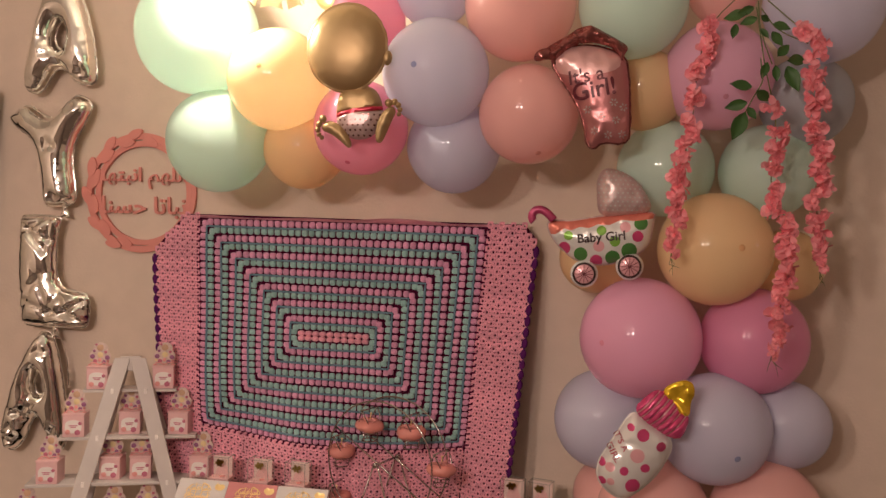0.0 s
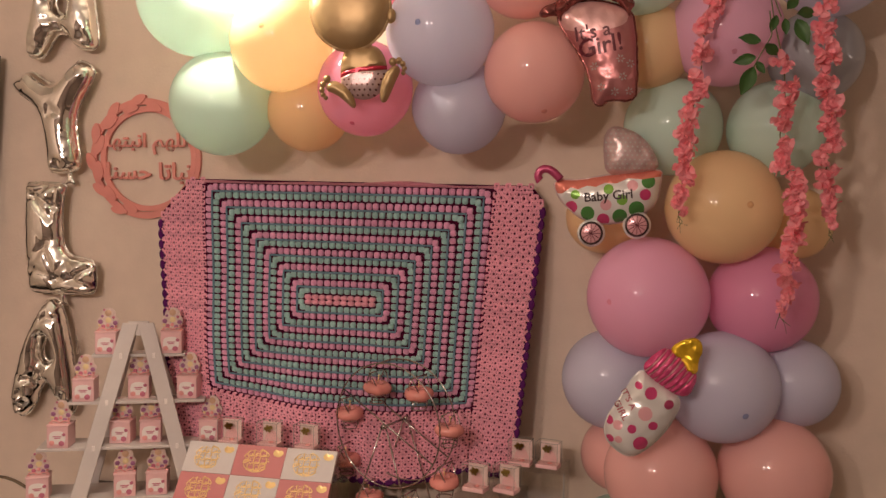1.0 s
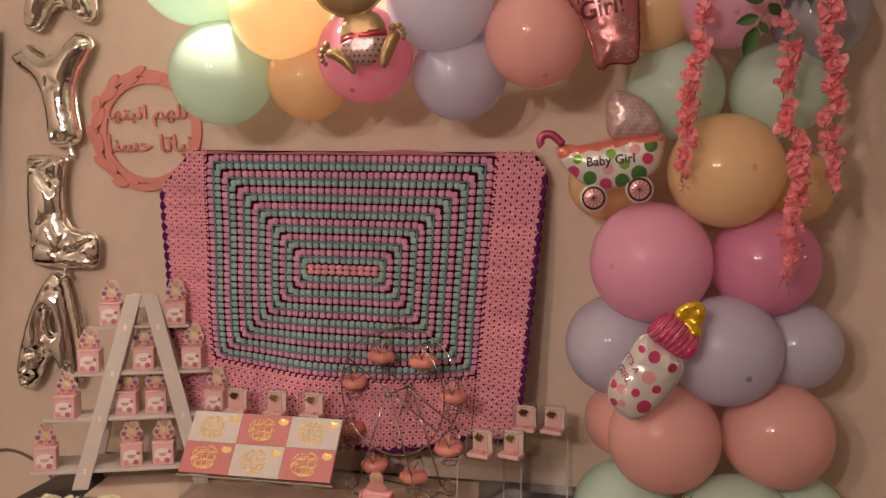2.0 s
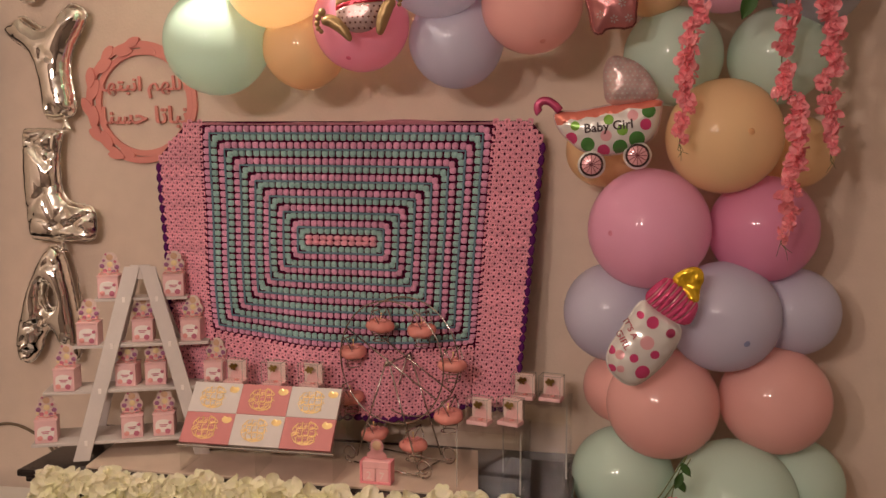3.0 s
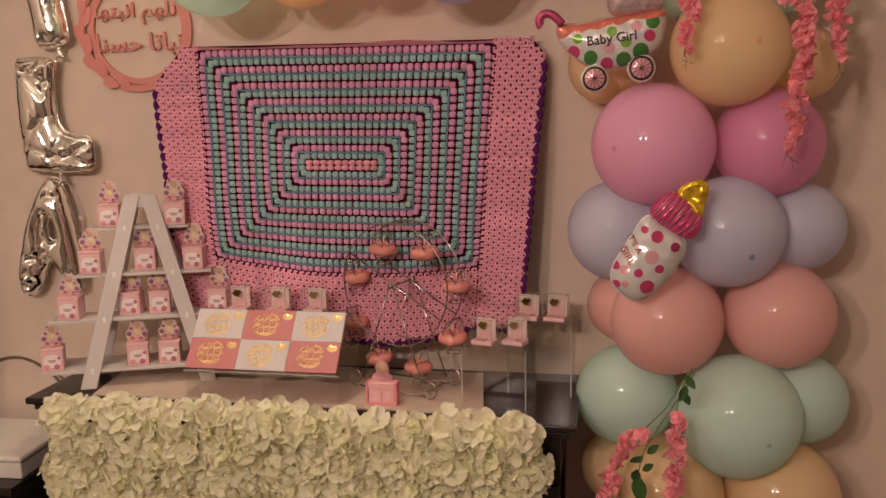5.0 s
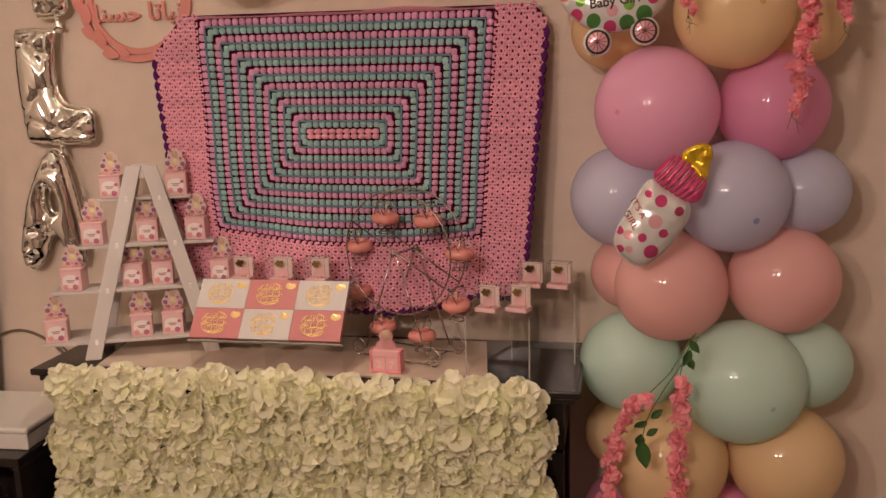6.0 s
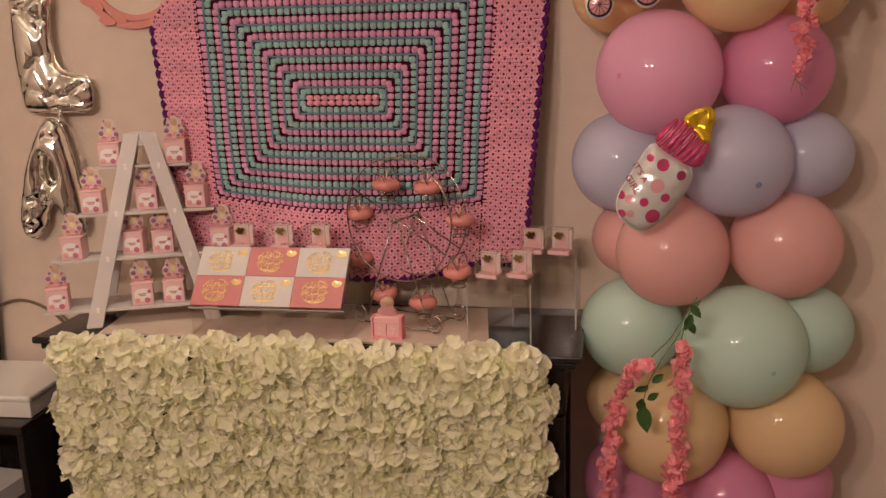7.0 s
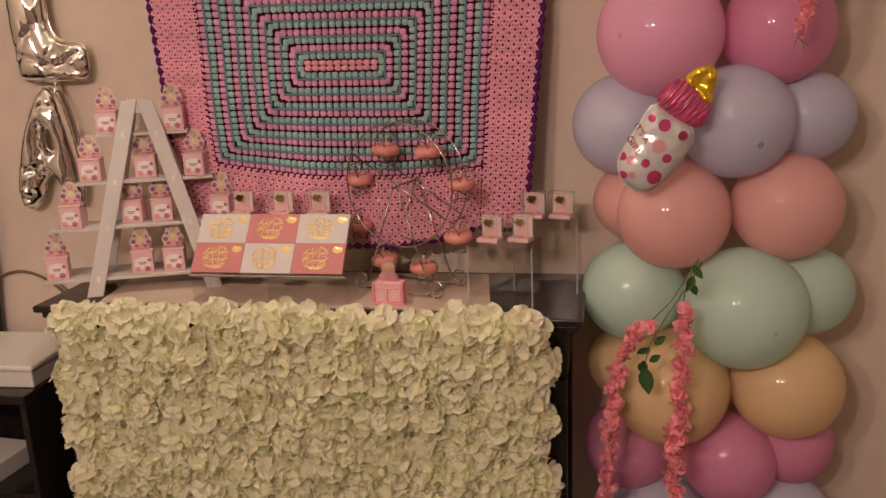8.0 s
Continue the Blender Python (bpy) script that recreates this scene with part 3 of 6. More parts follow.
class Pillow:
    """A shape of two foil sheets welded at the rim and blown up."""

    def __init__(self, loops, thick, width, crease=0.0, seed=0.0, folds=()):
        self.loops, self.thick, self.width, self.crease, self.seed, self.folds = loops, thick, width, crease, seed, folds
        self.ends = [(np.array(l, float), np.roll(np.array(l, float), -1, 0)) for l in loops]

    def rim(self, x, y):
        best = 1e9
        for a, b in self.ends:
            d = b - a
            t = np.clip(((np.array((x, y)) - a) * d).sum(1) / np.maximum((d * d).sum(1), 1e-12), 0, 1)
            best = min(best, float(np.min(np.hypot(*(a + d * t[:, None] - (x, y)).T))))
        return best

    def height(self, x, y):
        d = min(self.rim(x, y) / self.width, 1.0)
        h = self.thick * math.sqrt(max(0.0, 1 - (1 - d) ** 2))
        if self.crease:
            n = noise.noise(Vector((x * 60 + self.seed, y * 60, self.seed)))
            k = abs(noise.noise(Vector((x * 13, y * 13 + self.seed, 3.3))))
            h *= 1 + self.crease * ((1 - d) ** 2 * n * 3.2 + 0.5 * (k - 0.3))
        for i, (fx, fy, reach, deep) in enumerate(self.folds):
            # crushed patches: straight sharp creases that cross each other
            near = min(1.0, 2 * max(0.0, 1 - math.hypot(x - fx, y - fy) / reach))
            if near:
                for k in range(4):
                    a = self.seed * 1.7 + i * 2.3 + k * 0.9
                    off = (x - fx) * math.sin(a) - (y - fy) * math.cos(a) + reach * 0.35 * math.sin(self.seed + k * 2.6)
                    h *= 1 - 0.34 * deep * near * max(0.0, 1 - abs(off) / 0.013)
        return h

    def build(self, bm, step, regions=(), tilt=0.0, back=0.7, y0=0.0, mat=0):
        """regions: (loop, material index), the later ones on top."""
        from mathutils.geometry import delaunay_2d_cdt
        pts, edges = [], []
        for loop in [*self.loops, *[r[0] for r in regions]]:
            k = len(pts)
            pts += [Vector(p) for p in loop]
            edges += [(k + i, k + (i + 1) % len(loop)) for i in range(len(loop))]
        xs, ys = [p[0] for p in self.loops[0]], [p[1] for p in self.loops[0]]
        nx, ny = int((max(xs) - min(xs)) / step) + 1, int((max(ys) - min(ys)) / step) + 1
        for j in range(ny + 1):
            for i in range(nx + 1):
                p = Vector((min(xs) + (i + 0.5 * (j % 2)) * step, min(ys) + j * step))
                if inside(p, self.loops[0]) and not any(inside(p, h) for h in self.loops[1:]) and self.rim(*p) > step * 0.35:
                    pts.append(p)
        vs, _, fs, _, _, _ = delaunay_2d_cdt(pts, edges, [], 0, 1e-5)
        front, rear = [], []
        for v in vs:
            h = self.height(v.x, v.y) if self.rim(v.x, v.y) > 1e-4 else 0.0
            front.append(bm.verts.new((v.x, y0 - h, v.y)))
            rear.append(bm.verts.new((v.x, y0 + h * back + 0.0004, v.y)))
        for f in fs:
            c = sum((vs[i] for i in f), Vector((0, 0))) / len(f)
            if not inside(c, self.loops[0]) or any(inside(c, h) for h in self.loops[1:]):
                continue
            m = mat
            for loop, index in regions:
                if inside(c, loop):
                    m = index
            try:
                bm.faces.new([front[i] for i in f]).material_index = m
                bm.faces.new([rear[i] for i in reversed(f)]).material_index = mat
            except ValueError:
                pass
        bmesh.ops.delete(bm, geom=[v for v in bm.verts if not v.link_faces], context="VERTS")


def text_bm(body, size, extrude=0.0006, align="LEFT", bold=0.0):
    """Letters as a mesh in the x-z plane, facing -y."""
    cu = bpy.data.curves.new("letters", "FONT")
    cu.body, cu.size, cu.extrude, cu.align_x, cu.offset, cu.resolution_u = body, size, extrude, align, bold, 3
    ob = bpy.data.objects.new("letters", cu)
    scene.collection.objects.link(ob)
    bpy.context.view_layer.update()
    me = bpy.data.meshes.new_from_object(ob.evaluated_get(bpy.context.evaluated_depsgraph_get()))
    bpy.data.objects.remove(ob)
    bm = bmesh.new()
    bm.from_mesh(me)
    bpy.data.meshes.remove(me)
    bm.transform(Matrix.Rotation(radians(90), 4, "X"))
    return bm


def print_on(bm, pillow, x, y, turn, y0=0.0, lift=0.0012):
    """Lays flat letters on the bulge of a pillow."""
    co, si = math.cos(turn), math.sin(turn)
    for v in bm.verts:
        px, py = x + v.co.x * co - v.co.z * si, y + v.co.x * si + v.co.z * co
        v.co = Vector((px, y0 - pillow.height(px, py) - lift + v.co.y, py))
    return bm


def seam(loops, wide, seed, y0=0.0):
    """The flat welded rim that stands out round a foil balloon, finely crimped."""
    bm = bmesh.new()
    for li, loop in enumerate(loops):
        n = len(loop)
        area = sum(loop[i][0] * loop[(i + 1) % n][1] - loop[(i + 1) % n][0] * loop[i][1] for i in range(n))
        s = (1 if area > 0 else -1) * (1 if li == 0 else -1)
        pts = []
        for i in range(n):
            a, b = Vector(loop[i]), Vector(loop[(i + 1) % n])
            k = max(1, int((b - a).length / 0.004))
            d = (b - a).normalized()
            for j in range(k):
                pts.append((a.lerp(b, j / k), Vector((d.y, -d.x)) * s))
        m = len(pts)
        inner, outer = [], []
        for i, (p, d) in enumerate(pts):
            w = noise.noise(Vector((p.x * 90 + seed, p.y * 90, 1.7)))
            q = p + d * wide * (1 + 0.35 * w)
            inner.append((bm.verts.new((p.x - d.x * 0.001, y0 - 0.0005, p.y - d.y * 0.001)), bm.verts.new((p.x - d.x * 0.001, y0 + 0.0005, p.y - d.y * 0.001))))
            outer.append((bm.verts.new((q.x, y0 - 0.0004 + 0.0028 * w, q.y)), bm.verts.new((q.x, y0 + 0.0002 + 0.0028 * w, q.y))))
        for i in range(m):
            j = (i + 1) % m
            bm.faces.new((inner[i][0], inner[j][0], outer[j][0], outer[i][0]))
            bm.faces.new((outer[i][0], outer[j][0], outer[j][1], outer[i][1]))
            bm.faces.new((outer[i][1], outer[j][1], inner[j][1], inner[i][1]))
    bmesh.ops.recalc_face_normals(bm, faces=bm.faces[:])
    return bm


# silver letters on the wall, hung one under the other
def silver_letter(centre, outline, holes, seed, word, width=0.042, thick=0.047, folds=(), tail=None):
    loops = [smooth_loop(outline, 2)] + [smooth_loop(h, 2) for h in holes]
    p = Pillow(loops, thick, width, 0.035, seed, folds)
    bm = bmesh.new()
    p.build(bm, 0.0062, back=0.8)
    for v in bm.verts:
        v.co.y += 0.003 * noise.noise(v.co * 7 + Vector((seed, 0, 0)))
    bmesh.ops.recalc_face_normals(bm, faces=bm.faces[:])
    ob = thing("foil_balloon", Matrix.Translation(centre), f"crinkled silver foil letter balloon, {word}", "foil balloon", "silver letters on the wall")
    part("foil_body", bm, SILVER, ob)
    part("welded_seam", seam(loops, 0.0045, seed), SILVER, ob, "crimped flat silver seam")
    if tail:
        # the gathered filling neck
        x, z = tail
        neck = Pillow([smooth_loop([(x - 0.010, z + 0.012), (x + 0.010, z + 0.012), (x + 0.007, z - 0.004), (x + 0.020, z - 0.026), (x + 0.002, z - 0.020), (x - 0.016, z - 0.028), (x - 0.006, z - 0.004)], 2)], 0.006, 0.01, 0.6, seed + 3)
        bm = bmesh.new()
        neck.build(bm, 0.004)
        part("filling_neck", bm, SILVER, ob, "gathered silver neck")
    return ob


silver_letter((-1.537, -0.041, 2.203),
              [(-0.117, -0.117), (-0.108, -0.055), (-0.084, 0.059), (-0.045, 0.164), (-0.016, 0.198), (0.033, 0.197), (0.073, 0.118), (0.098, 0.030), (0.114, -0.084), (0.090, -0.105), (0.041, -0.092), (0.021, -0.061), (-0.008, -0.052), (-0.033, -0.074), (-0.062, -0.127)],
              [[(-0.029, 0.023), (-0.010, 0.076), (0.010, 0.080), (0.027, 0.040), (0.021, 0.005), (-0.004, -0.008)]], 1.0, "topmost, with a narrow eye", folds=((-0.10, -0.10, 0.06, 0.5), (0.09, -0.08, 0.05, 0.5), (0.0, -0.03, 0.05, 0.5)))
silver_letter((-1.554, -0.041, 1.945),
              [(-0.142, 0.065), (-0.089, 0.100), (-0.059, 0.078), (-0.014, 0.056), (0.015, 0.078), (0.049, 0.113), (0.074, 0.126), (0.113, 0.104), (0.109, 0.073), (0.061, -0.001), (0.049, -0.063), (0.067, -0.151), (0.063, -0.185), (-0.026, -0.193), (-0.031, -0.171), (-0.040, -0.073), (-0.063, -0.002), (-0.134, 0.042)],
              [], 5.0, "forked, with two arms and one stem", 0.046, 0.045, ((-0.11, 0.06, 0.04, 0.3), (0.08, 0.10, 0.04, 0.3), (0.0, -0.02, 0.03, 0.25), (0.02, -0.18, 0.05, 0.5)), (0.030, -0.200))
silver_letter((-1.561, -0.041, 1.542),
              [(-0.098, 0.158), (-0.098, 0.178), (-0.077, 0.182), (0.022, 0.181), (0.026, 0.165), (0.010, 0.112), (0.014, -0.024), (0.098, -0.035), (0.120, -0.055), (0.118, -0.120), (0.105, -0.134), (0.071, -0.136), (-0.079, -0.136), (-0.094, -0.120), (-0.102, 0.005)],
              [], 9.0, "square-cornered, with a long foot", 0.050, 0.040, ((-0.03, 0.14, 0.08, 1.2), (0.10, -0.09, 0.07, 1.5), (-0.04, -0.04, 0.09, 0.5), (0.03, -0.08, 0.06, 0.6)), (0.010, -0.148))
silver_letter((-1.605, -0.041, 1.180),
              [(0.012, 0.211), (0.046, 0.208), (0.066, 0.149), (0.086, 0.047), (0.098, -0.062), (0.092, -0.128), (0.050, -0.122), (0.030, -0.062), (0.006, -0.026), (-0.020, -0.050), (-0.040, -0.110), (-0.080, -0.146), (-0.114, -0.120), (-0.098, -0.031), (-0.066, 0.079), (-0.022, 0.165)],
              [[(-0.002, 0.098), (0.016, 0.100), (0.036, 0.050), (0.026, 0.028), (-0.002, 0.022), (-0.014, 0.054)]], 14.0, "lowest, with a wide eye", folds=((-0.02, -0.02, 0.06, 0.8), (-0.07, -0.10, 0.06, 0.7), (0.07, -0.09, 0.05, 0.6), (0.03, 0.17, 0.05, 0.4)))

# loose silver ribbon end beside the lowest letter
bm = bmesh.new()
line = [(-1.570, -0.030, 1.388), (-1.539, -0.030, 1.373), (-1.521, -0.030, 1.318), (-1.513, -0.030, 1.274), (-1.503, -0.030, 1.233)]
tube(bm, line, 0.0012, 6)
box(bm, line[-2][0] - 0.003, line[-2][0] + 0.005, -0.033, -0.031, line[-1][2] - 0.004, line[-2][2] + 0.006)
solid("foil_ribbon", bm, SILVER, Matrix(), "loose silver ribbon end hanging beside the letters", "ribbon", smooth=False)

# bronze doll-shaped foil balloon, kept plain
bm = bmesh.new()
body = Pillow([smooth_loop([(-0.050, 0.052), (-0.020, 0.060), (0.026, 0.058), (0.048, 0.036), (0.058, -0.004), (0.052, -0.034), (0.026, -0.062), (-0.016, -0.066), (-0.050, -0.044), (-0.060, -0.010)])], 0.024, 0.034, 0.15, 2)
band = [Vector((-0.075, -0.020)), Vector((-0.01, -0.006)), Vector((0.070, 0.004)), Vector((0.070, 0.013)), Vector((-0.01, 0.004)), Vector((-0.075, -0.010))]
nappy = [Vector((-0.09, -0.10)), Vector((0.09, -0.10)), Vector((0.075, 0.004)), Vector((-0.01, -0.006)), Vector((-0.08, -0.020))]
specks = [(circle((-0.048 + 0.0125 * i + 0.006 * (j % 2), -0.056 + 0.0115 * j), 0.0026, 6), 3) for j in range(5) for i in range(9) if inside((-0.048 + 0.0125 * i + 0.006 * (j % 2), -0.050 + 0.0115 * j), nappy)]
body.build(bm, 0.006, [(nappy, 2), *specks, (band, 1)])
head = Pillow([circle((-0.030, 0.141), 0.094, 44, 0.097)], 0.030, 0.090, 0.03, 3)
head.build(bm, 0.008, y0=-0.016)
crimp = seam(head.loops, 0.005, 6.0, -0.016)
crimp_mesh = mesh_of(crimp, "crimp", GOLD_FOIL)
bm.from_mesh(crimp_mesh)
bpy.data.meshes.remove(crimp_mesh)
# feet turned outwards, heel at the belly, five toes each
for foot, toes, seed in (
        ([(-0.046, -0.030), (-0.070, -0.022), (-0.086, -0.030), (-0.088, -0.046), (-0.066, -0.052), (-0.040, -0.070), (-0.020, -0.088), (-0.012, -0.078), (-0.024, -0.052)],
         [(-0.084, -0.020, 0.0095), (-0.093, -0.032, 0.0080), (-0.096, -0.044, 0.0070), (-0.093, -0.055, 0.0062), (-0.086, -0.062, 0.0055)], 4),
        ([(0.052, -0.012), (0.068, 0.006), (0.084, 0.010), (0.092, -0.004), (0.082, -0.022), (0.070, -0.050), (0.058, -0.074), (0.044, -0.072), (0.042, -0.044)],
         [(0.074, 0.016, 0.0095), (0.088, 0.018, 0.0080), (0.097, 0.011, 0.0070), (0.101, 0.001, 0.0062), (0.099, -0.009, 0.0055)], 5)):
    Pillow([smooth_loop(foot)], 0.016, 0.018, 0.3, seed).build(bm, 0.005, y0=-0.016)
    for k, (x, z, r) in enumerate(toes):
        Pillow([circle((x, z), r, 12)], 0.008, r, 0.1, k).build(bm, 0.004, y0=-0.020)
Pillow([circle((0.066, 0.118), 0.012, 14, 0.017)], 0.010, 0.012, 0.1, 6).build(bm, 0.005, y0=-0.012)
solid("foil_doll_balloon", bm, [GOLD_FOIL, RED_FOIL, GREY_FOIL, DARK_ROSE_FOIL], pose(-0.543, -0.400, 1.976) @ Matrix.Diagonal((0.95, 1, 0.98, 1)), "bronze doll-shaped foil balloon with a red belt", "foil balloon")

# rose gift-bag shaped foil balloon
bag = thing("foil_bag_balloon", Matrix.Translation((-0.041, -0.345, 2.055)), "rose pink foil balloon shaped like a gathered bag", "foil balloon")
sack = Pillow([smooth_loop([(-0.083, 0.041), (-0.060, 0.066), (0.0, 0.072), (0.060, 0.055), (0.082, 0.030), (0.089, -0.125), (0.078, -0.142), (0.028, -0.138), (0.014, -0.154), (-0.001, -0.146), (-0.006, -0.109), (-0.025, -0.053), (-0.076, 0.019)], 1)], 0.026, 0.05, 0.2, 7)
bm = bmesh.new()
pale = smooth_loop([(-0.09, 0.05), (-0.02, 0.075), (0.07, 0.05), (0.06, 0.006), (-0.07, 0.0)], 2)
sack.build(bm, 0.007, [(pale, 1)])
part("sack", bm, [ROSE_FOIL, PALE_ROSE_FOIL], bag)
part("welded_seam", seam(sack.loops, 0.004, 3.0), DARK_ROSE_FOIL, bag, "dark rose crimped seam")
ruff = Pillow([smooth_loop([(-0.104, 0.040), (-0.100, 0.062), (-0.071, 0.080), (-0.050, 0.091), (-0.023, 0.110), (0.004, 0.112), (0.034, 0.094), (0.055, 0.083), (0.084, 0.064), (0.070, 0.045), (0.072, 0.020), (0.056, 0.058), (0.02, 0.074), (-0.03, 0.074), (-0.060, 0.052), (-0.076, 0.022), (-0.083, 0.041)], 2)], 0.024, 0.02, 1.0, 8, ((-0.05, 0.08, 0.08, 1.1), (0.05, 0.07, 0.08, 1.1)))
bm = bmesh.new()
ruff.build(bm, 0.0045, y0=-0.010)
part("ruffle", bm, DARK_ROSE_FOIL, bag, "dark rose gathered ruffle")
wing = Pillow([smooth_loop([(-0.076, 0.058), (-0.092, 0.066), (-0.114, 0.060), (-0.124, 0.044), (-0.116, 0.034), (-0.094, 0.040), (-0.080, 0.036)], 2)], 0.012, 0.014, 0.8, 9)
bm = bmesh.new()
wing.build(bm, 0.004, y0=-0.012)
part("bow_wing", bm, DARK_ROSE_FOIL, bag, "dark rose crumpled bow end")
bm = print_on(text_bm("It's a", 0.042, bold=0.0004), sack, -0.044, -0.018, 0.16)
part("lettering", bm, MAROON_INK, bag, "maroon lettering", smooth=False)
bm = print_on(text_bm("Girl!", 0.052, bold=0.0008), sack, -0.034, -0.053, 0.18)
part("lettering", bm, MAROON_INK, bag, "maroon lettering", smooth=False)
for x, z in [(-0.002, -0.071), (0.027, -0.087), (0.053, -0.056), (0.074, -0.066), (0.059, -0.094), (0.014, -0.116), (0.043, -0.125), (0.073, -0.124)]:
    bm = bmesh.new()
    for k in range(6):
        a = k * math.tau / 6 + x * 40
        bm.faces.new([bm.verts.new((0.0095 * r * math.cos(a + d), 0, 0.0095 * r * math.sin(a + d))) for r, d in ((0.25, 0), (0.7, 0.28), (1, 0), (0.7, -0.28))])
    bmesh.ops.solidify(bm, geom=bm.faces[:], thickness=0.0004)
    part("printed_daisy", print_on(bm, sack, x, z, 0), WHITE_FOIL, bag, "small white printed daisy", smooth=False)

# pram shaped foil balloon
pram = thing("foil_pram_balloon", Matrix.Translation((-0.014, -0.272, 1.708)), "polka-dot pram shaped foil balloon with coral rim", "foil balloon")
tub = Pillow([smooth_loop([(-0.116, 0.030), (-0.096, 0.035), (-0.062, 0.034), (0.001, 0.046), (0.126, 0.064), (0.120, 0.038), (0.116, -0.008), (0.090, -0.037), (0.054, -0.054), (0.005, -0.064), (-0.048, -0.055), (-0.084, -0.026), (-0.105, -0.001)], 2)], 0.030, 0.05, 0.12, 11)
rim = [Vector(p) for p in [(-0.125, 0.045), (-0.125, 0.006), (-0.095, 0.004), (-0.075, 0.018), (-0.06, 0.014), (-0.04, 0.022), (-0.02, 0.020), (0.0, 0.029), (0.025, 0.028), (0.05, 0.040), (0.08, 0.038), (0.13, 0.046), (0.14, 0.08)]]
dots = [((-0.065, 0.002), 0.0105, 3), ((-0.074, -0.026), 0.014, 4), ((-0.037, -0.039), 0.0155, 5), ((-0.002, -0.053), 0.014, 4), ((0.008, 0.015), 0.011, 3), ((0.003, -0.020), 0.0125, 6), ((0.038, -0.008), 0.012, 3), ((0.034, -0.045), 0.0165, 5), ((0.070, -0.028), 0.0175, 5), ((0.088, 0.004), 0.0125, 4), ((0.094, 0.033), 0.015, 5), ((0.060, 0.024), 0.012, 6)]
bm = bmesh.new()
tub.build(bm, 0.0065, [(circle(c, r, 18), m) for c, r, m in dots] + [(rim, 1)])
part("tub", bm, [WHITE_FOIL, CORAL_FOIL, WHITE_FOIL, GREEN_FOIL, PINK_FOIL, DEEP_GREEN_FOIL, LIGHT_PINK_FOIL], pram)
hood = Pillow([smooth_loop([(0.001, 0.044), (-0.006, 0.095), (-0.006, 0.133), (0.008, 0.157), (0.035, 0.155), (0.075, 0.138), (0.106, 0.101), (0.121, 0.060), (0.068, 0.050)], 2)], 0.028, 0.045, 0.15, 12)
bm = bmesh.new()
specks = [(circle((x * 0.0105 + 0.005 * (z % 2), 0.062 + z * 0.0095), 0.0022, 6), 1) for z in range(10) for x in range(-1, 12)
          if inside((x * 0.0105 + 0.005 * (z % 2) + 0.004, 0.062 + z * 0.0095), hood.loops[0]) and inside((x * 0.0105 + 0.005 * (z % 2) - 0.004, 0.060 + z * 0.0095), hood.loops[0])]
hood.build(bm, 0.008, specks, y0=-0.004)
part("welded_seam", seam(tub.loops, 0.003, 4.0), GREY_FOIL, pram, "crimped foil seam")
part("hood", bm, [GREY_FOIL, WHITE_FOIL], pram, "greyish rose hood with pale dots")
bm = bmesh.new()
arc = [Vector(p) for p in [(-0.095, 0.030), (-0.114, 0.053), (-0.133, 0.062), (-0.149, 0.055), (-0.152, 0.038), (-0.140, 0.027)]]
path = []
for i in range(len(arc) - 1):
    for k in range(4):
        path.append(arc[i].lerp(arc[i + 1], k / 4))
path = [sum(path[max(0, i - 2):i + 3], Vector((0, 0))) / len(path[max(0, i - 2):i + 3]) for i in range(len(path))]
tube(bm, [(p.x, -0.006, p.y) for p in path], 0.0095, 10)
part("handle", bm, CRIMSON_FOIL, pram, "crimson curled handle")
for cx, cz in [(-0.028, -0.084), (0.072, -0.064)]:
    wheel = Pillow([circle((cx, cz), 0.031, 28)], 0.014, 0.024, 0.1, 13)
    bm = bmesh.new()
    wheel.build(bm, 0.006, [(circle((cx, cz), 0.0265, 24), 1), (circle((cx, cz), 0.0215, 24), 2)], y0=-0.010)
    w = part("wheel", bm, [WHITE_FOIL, BLACK_INK, LIGHT_PINK_FOIL], pram, "white foil wheel with black rim")
    for k in range(6):
        bm = bmesh.new()
        a = k * math.pi / 6
        box(bm, -0.021, 0.021, -0.0003, 0.0003, -0.0007, 0.0007)
        bmesh.ops.subdivide_edges(bm, edges=[e for e in bm.edges if abs(e.verts[0].co.x - e.verts[1].co.x) > 0.01], cuts=5)
        part("spoke", print_on(bm, wheel, cx, cz, a, -0.010), MAROON_INK, w, smooth=False)
bm = print_on(text_bm("Baby Girl", 0.0285, bold=0.0006), tub, -0.045, -0.014, 0.10)
part("lettering", bm, BLACK_INK, pram, "black lettering", smooth=False)

# bottle shaped foil balloon
bottle = thing("foil_bottle_balloon", Matrix.Translation((0.068, -0.350, 1.210)), "pink and white dotted foil balloon shaped like a bottle", "foil balloon")
flask = Pillow([smooth_loop([(0.004, 0.128), (-0.030, 0.066), (-0.068, 0.006), (-0.068, -0.028), (-0.047, -0.055), (-0.012, -0.074), (0.026, -0.048), (0.066, -0.004), (0.096, 0.063), (0.045, 0.095)], 2)], 0.034, 0.05, 0.12, 21, ((0.03, 0.02, 0.10, 0.2),))
spots = [((0.001, 0.092), 0.0080, 1), ((0.027, 0.077), 0.0132, 1), ((0.016, 0.033), 0.0152, 3), ((0.065, 0.054), 0.0104, 4), ((-0.059, 0.011), 0.0088, 1), ((-0.041, 0.004), 0.0104, 3), ((-0.011, -0.002), 0.0096, 1), ((0.033, 0.007), 0.0100, 1), ((0.008, -0.034), 0.0160, 1), ((-0.039, -0.028), 0.0084, 3), ((-0.057, -0.029), 0.0088, 1)]
bm = bmesh.new()
flask.build(bm, 0.0065, [(circle(c, r, 18), m) for c, r, m in spots])
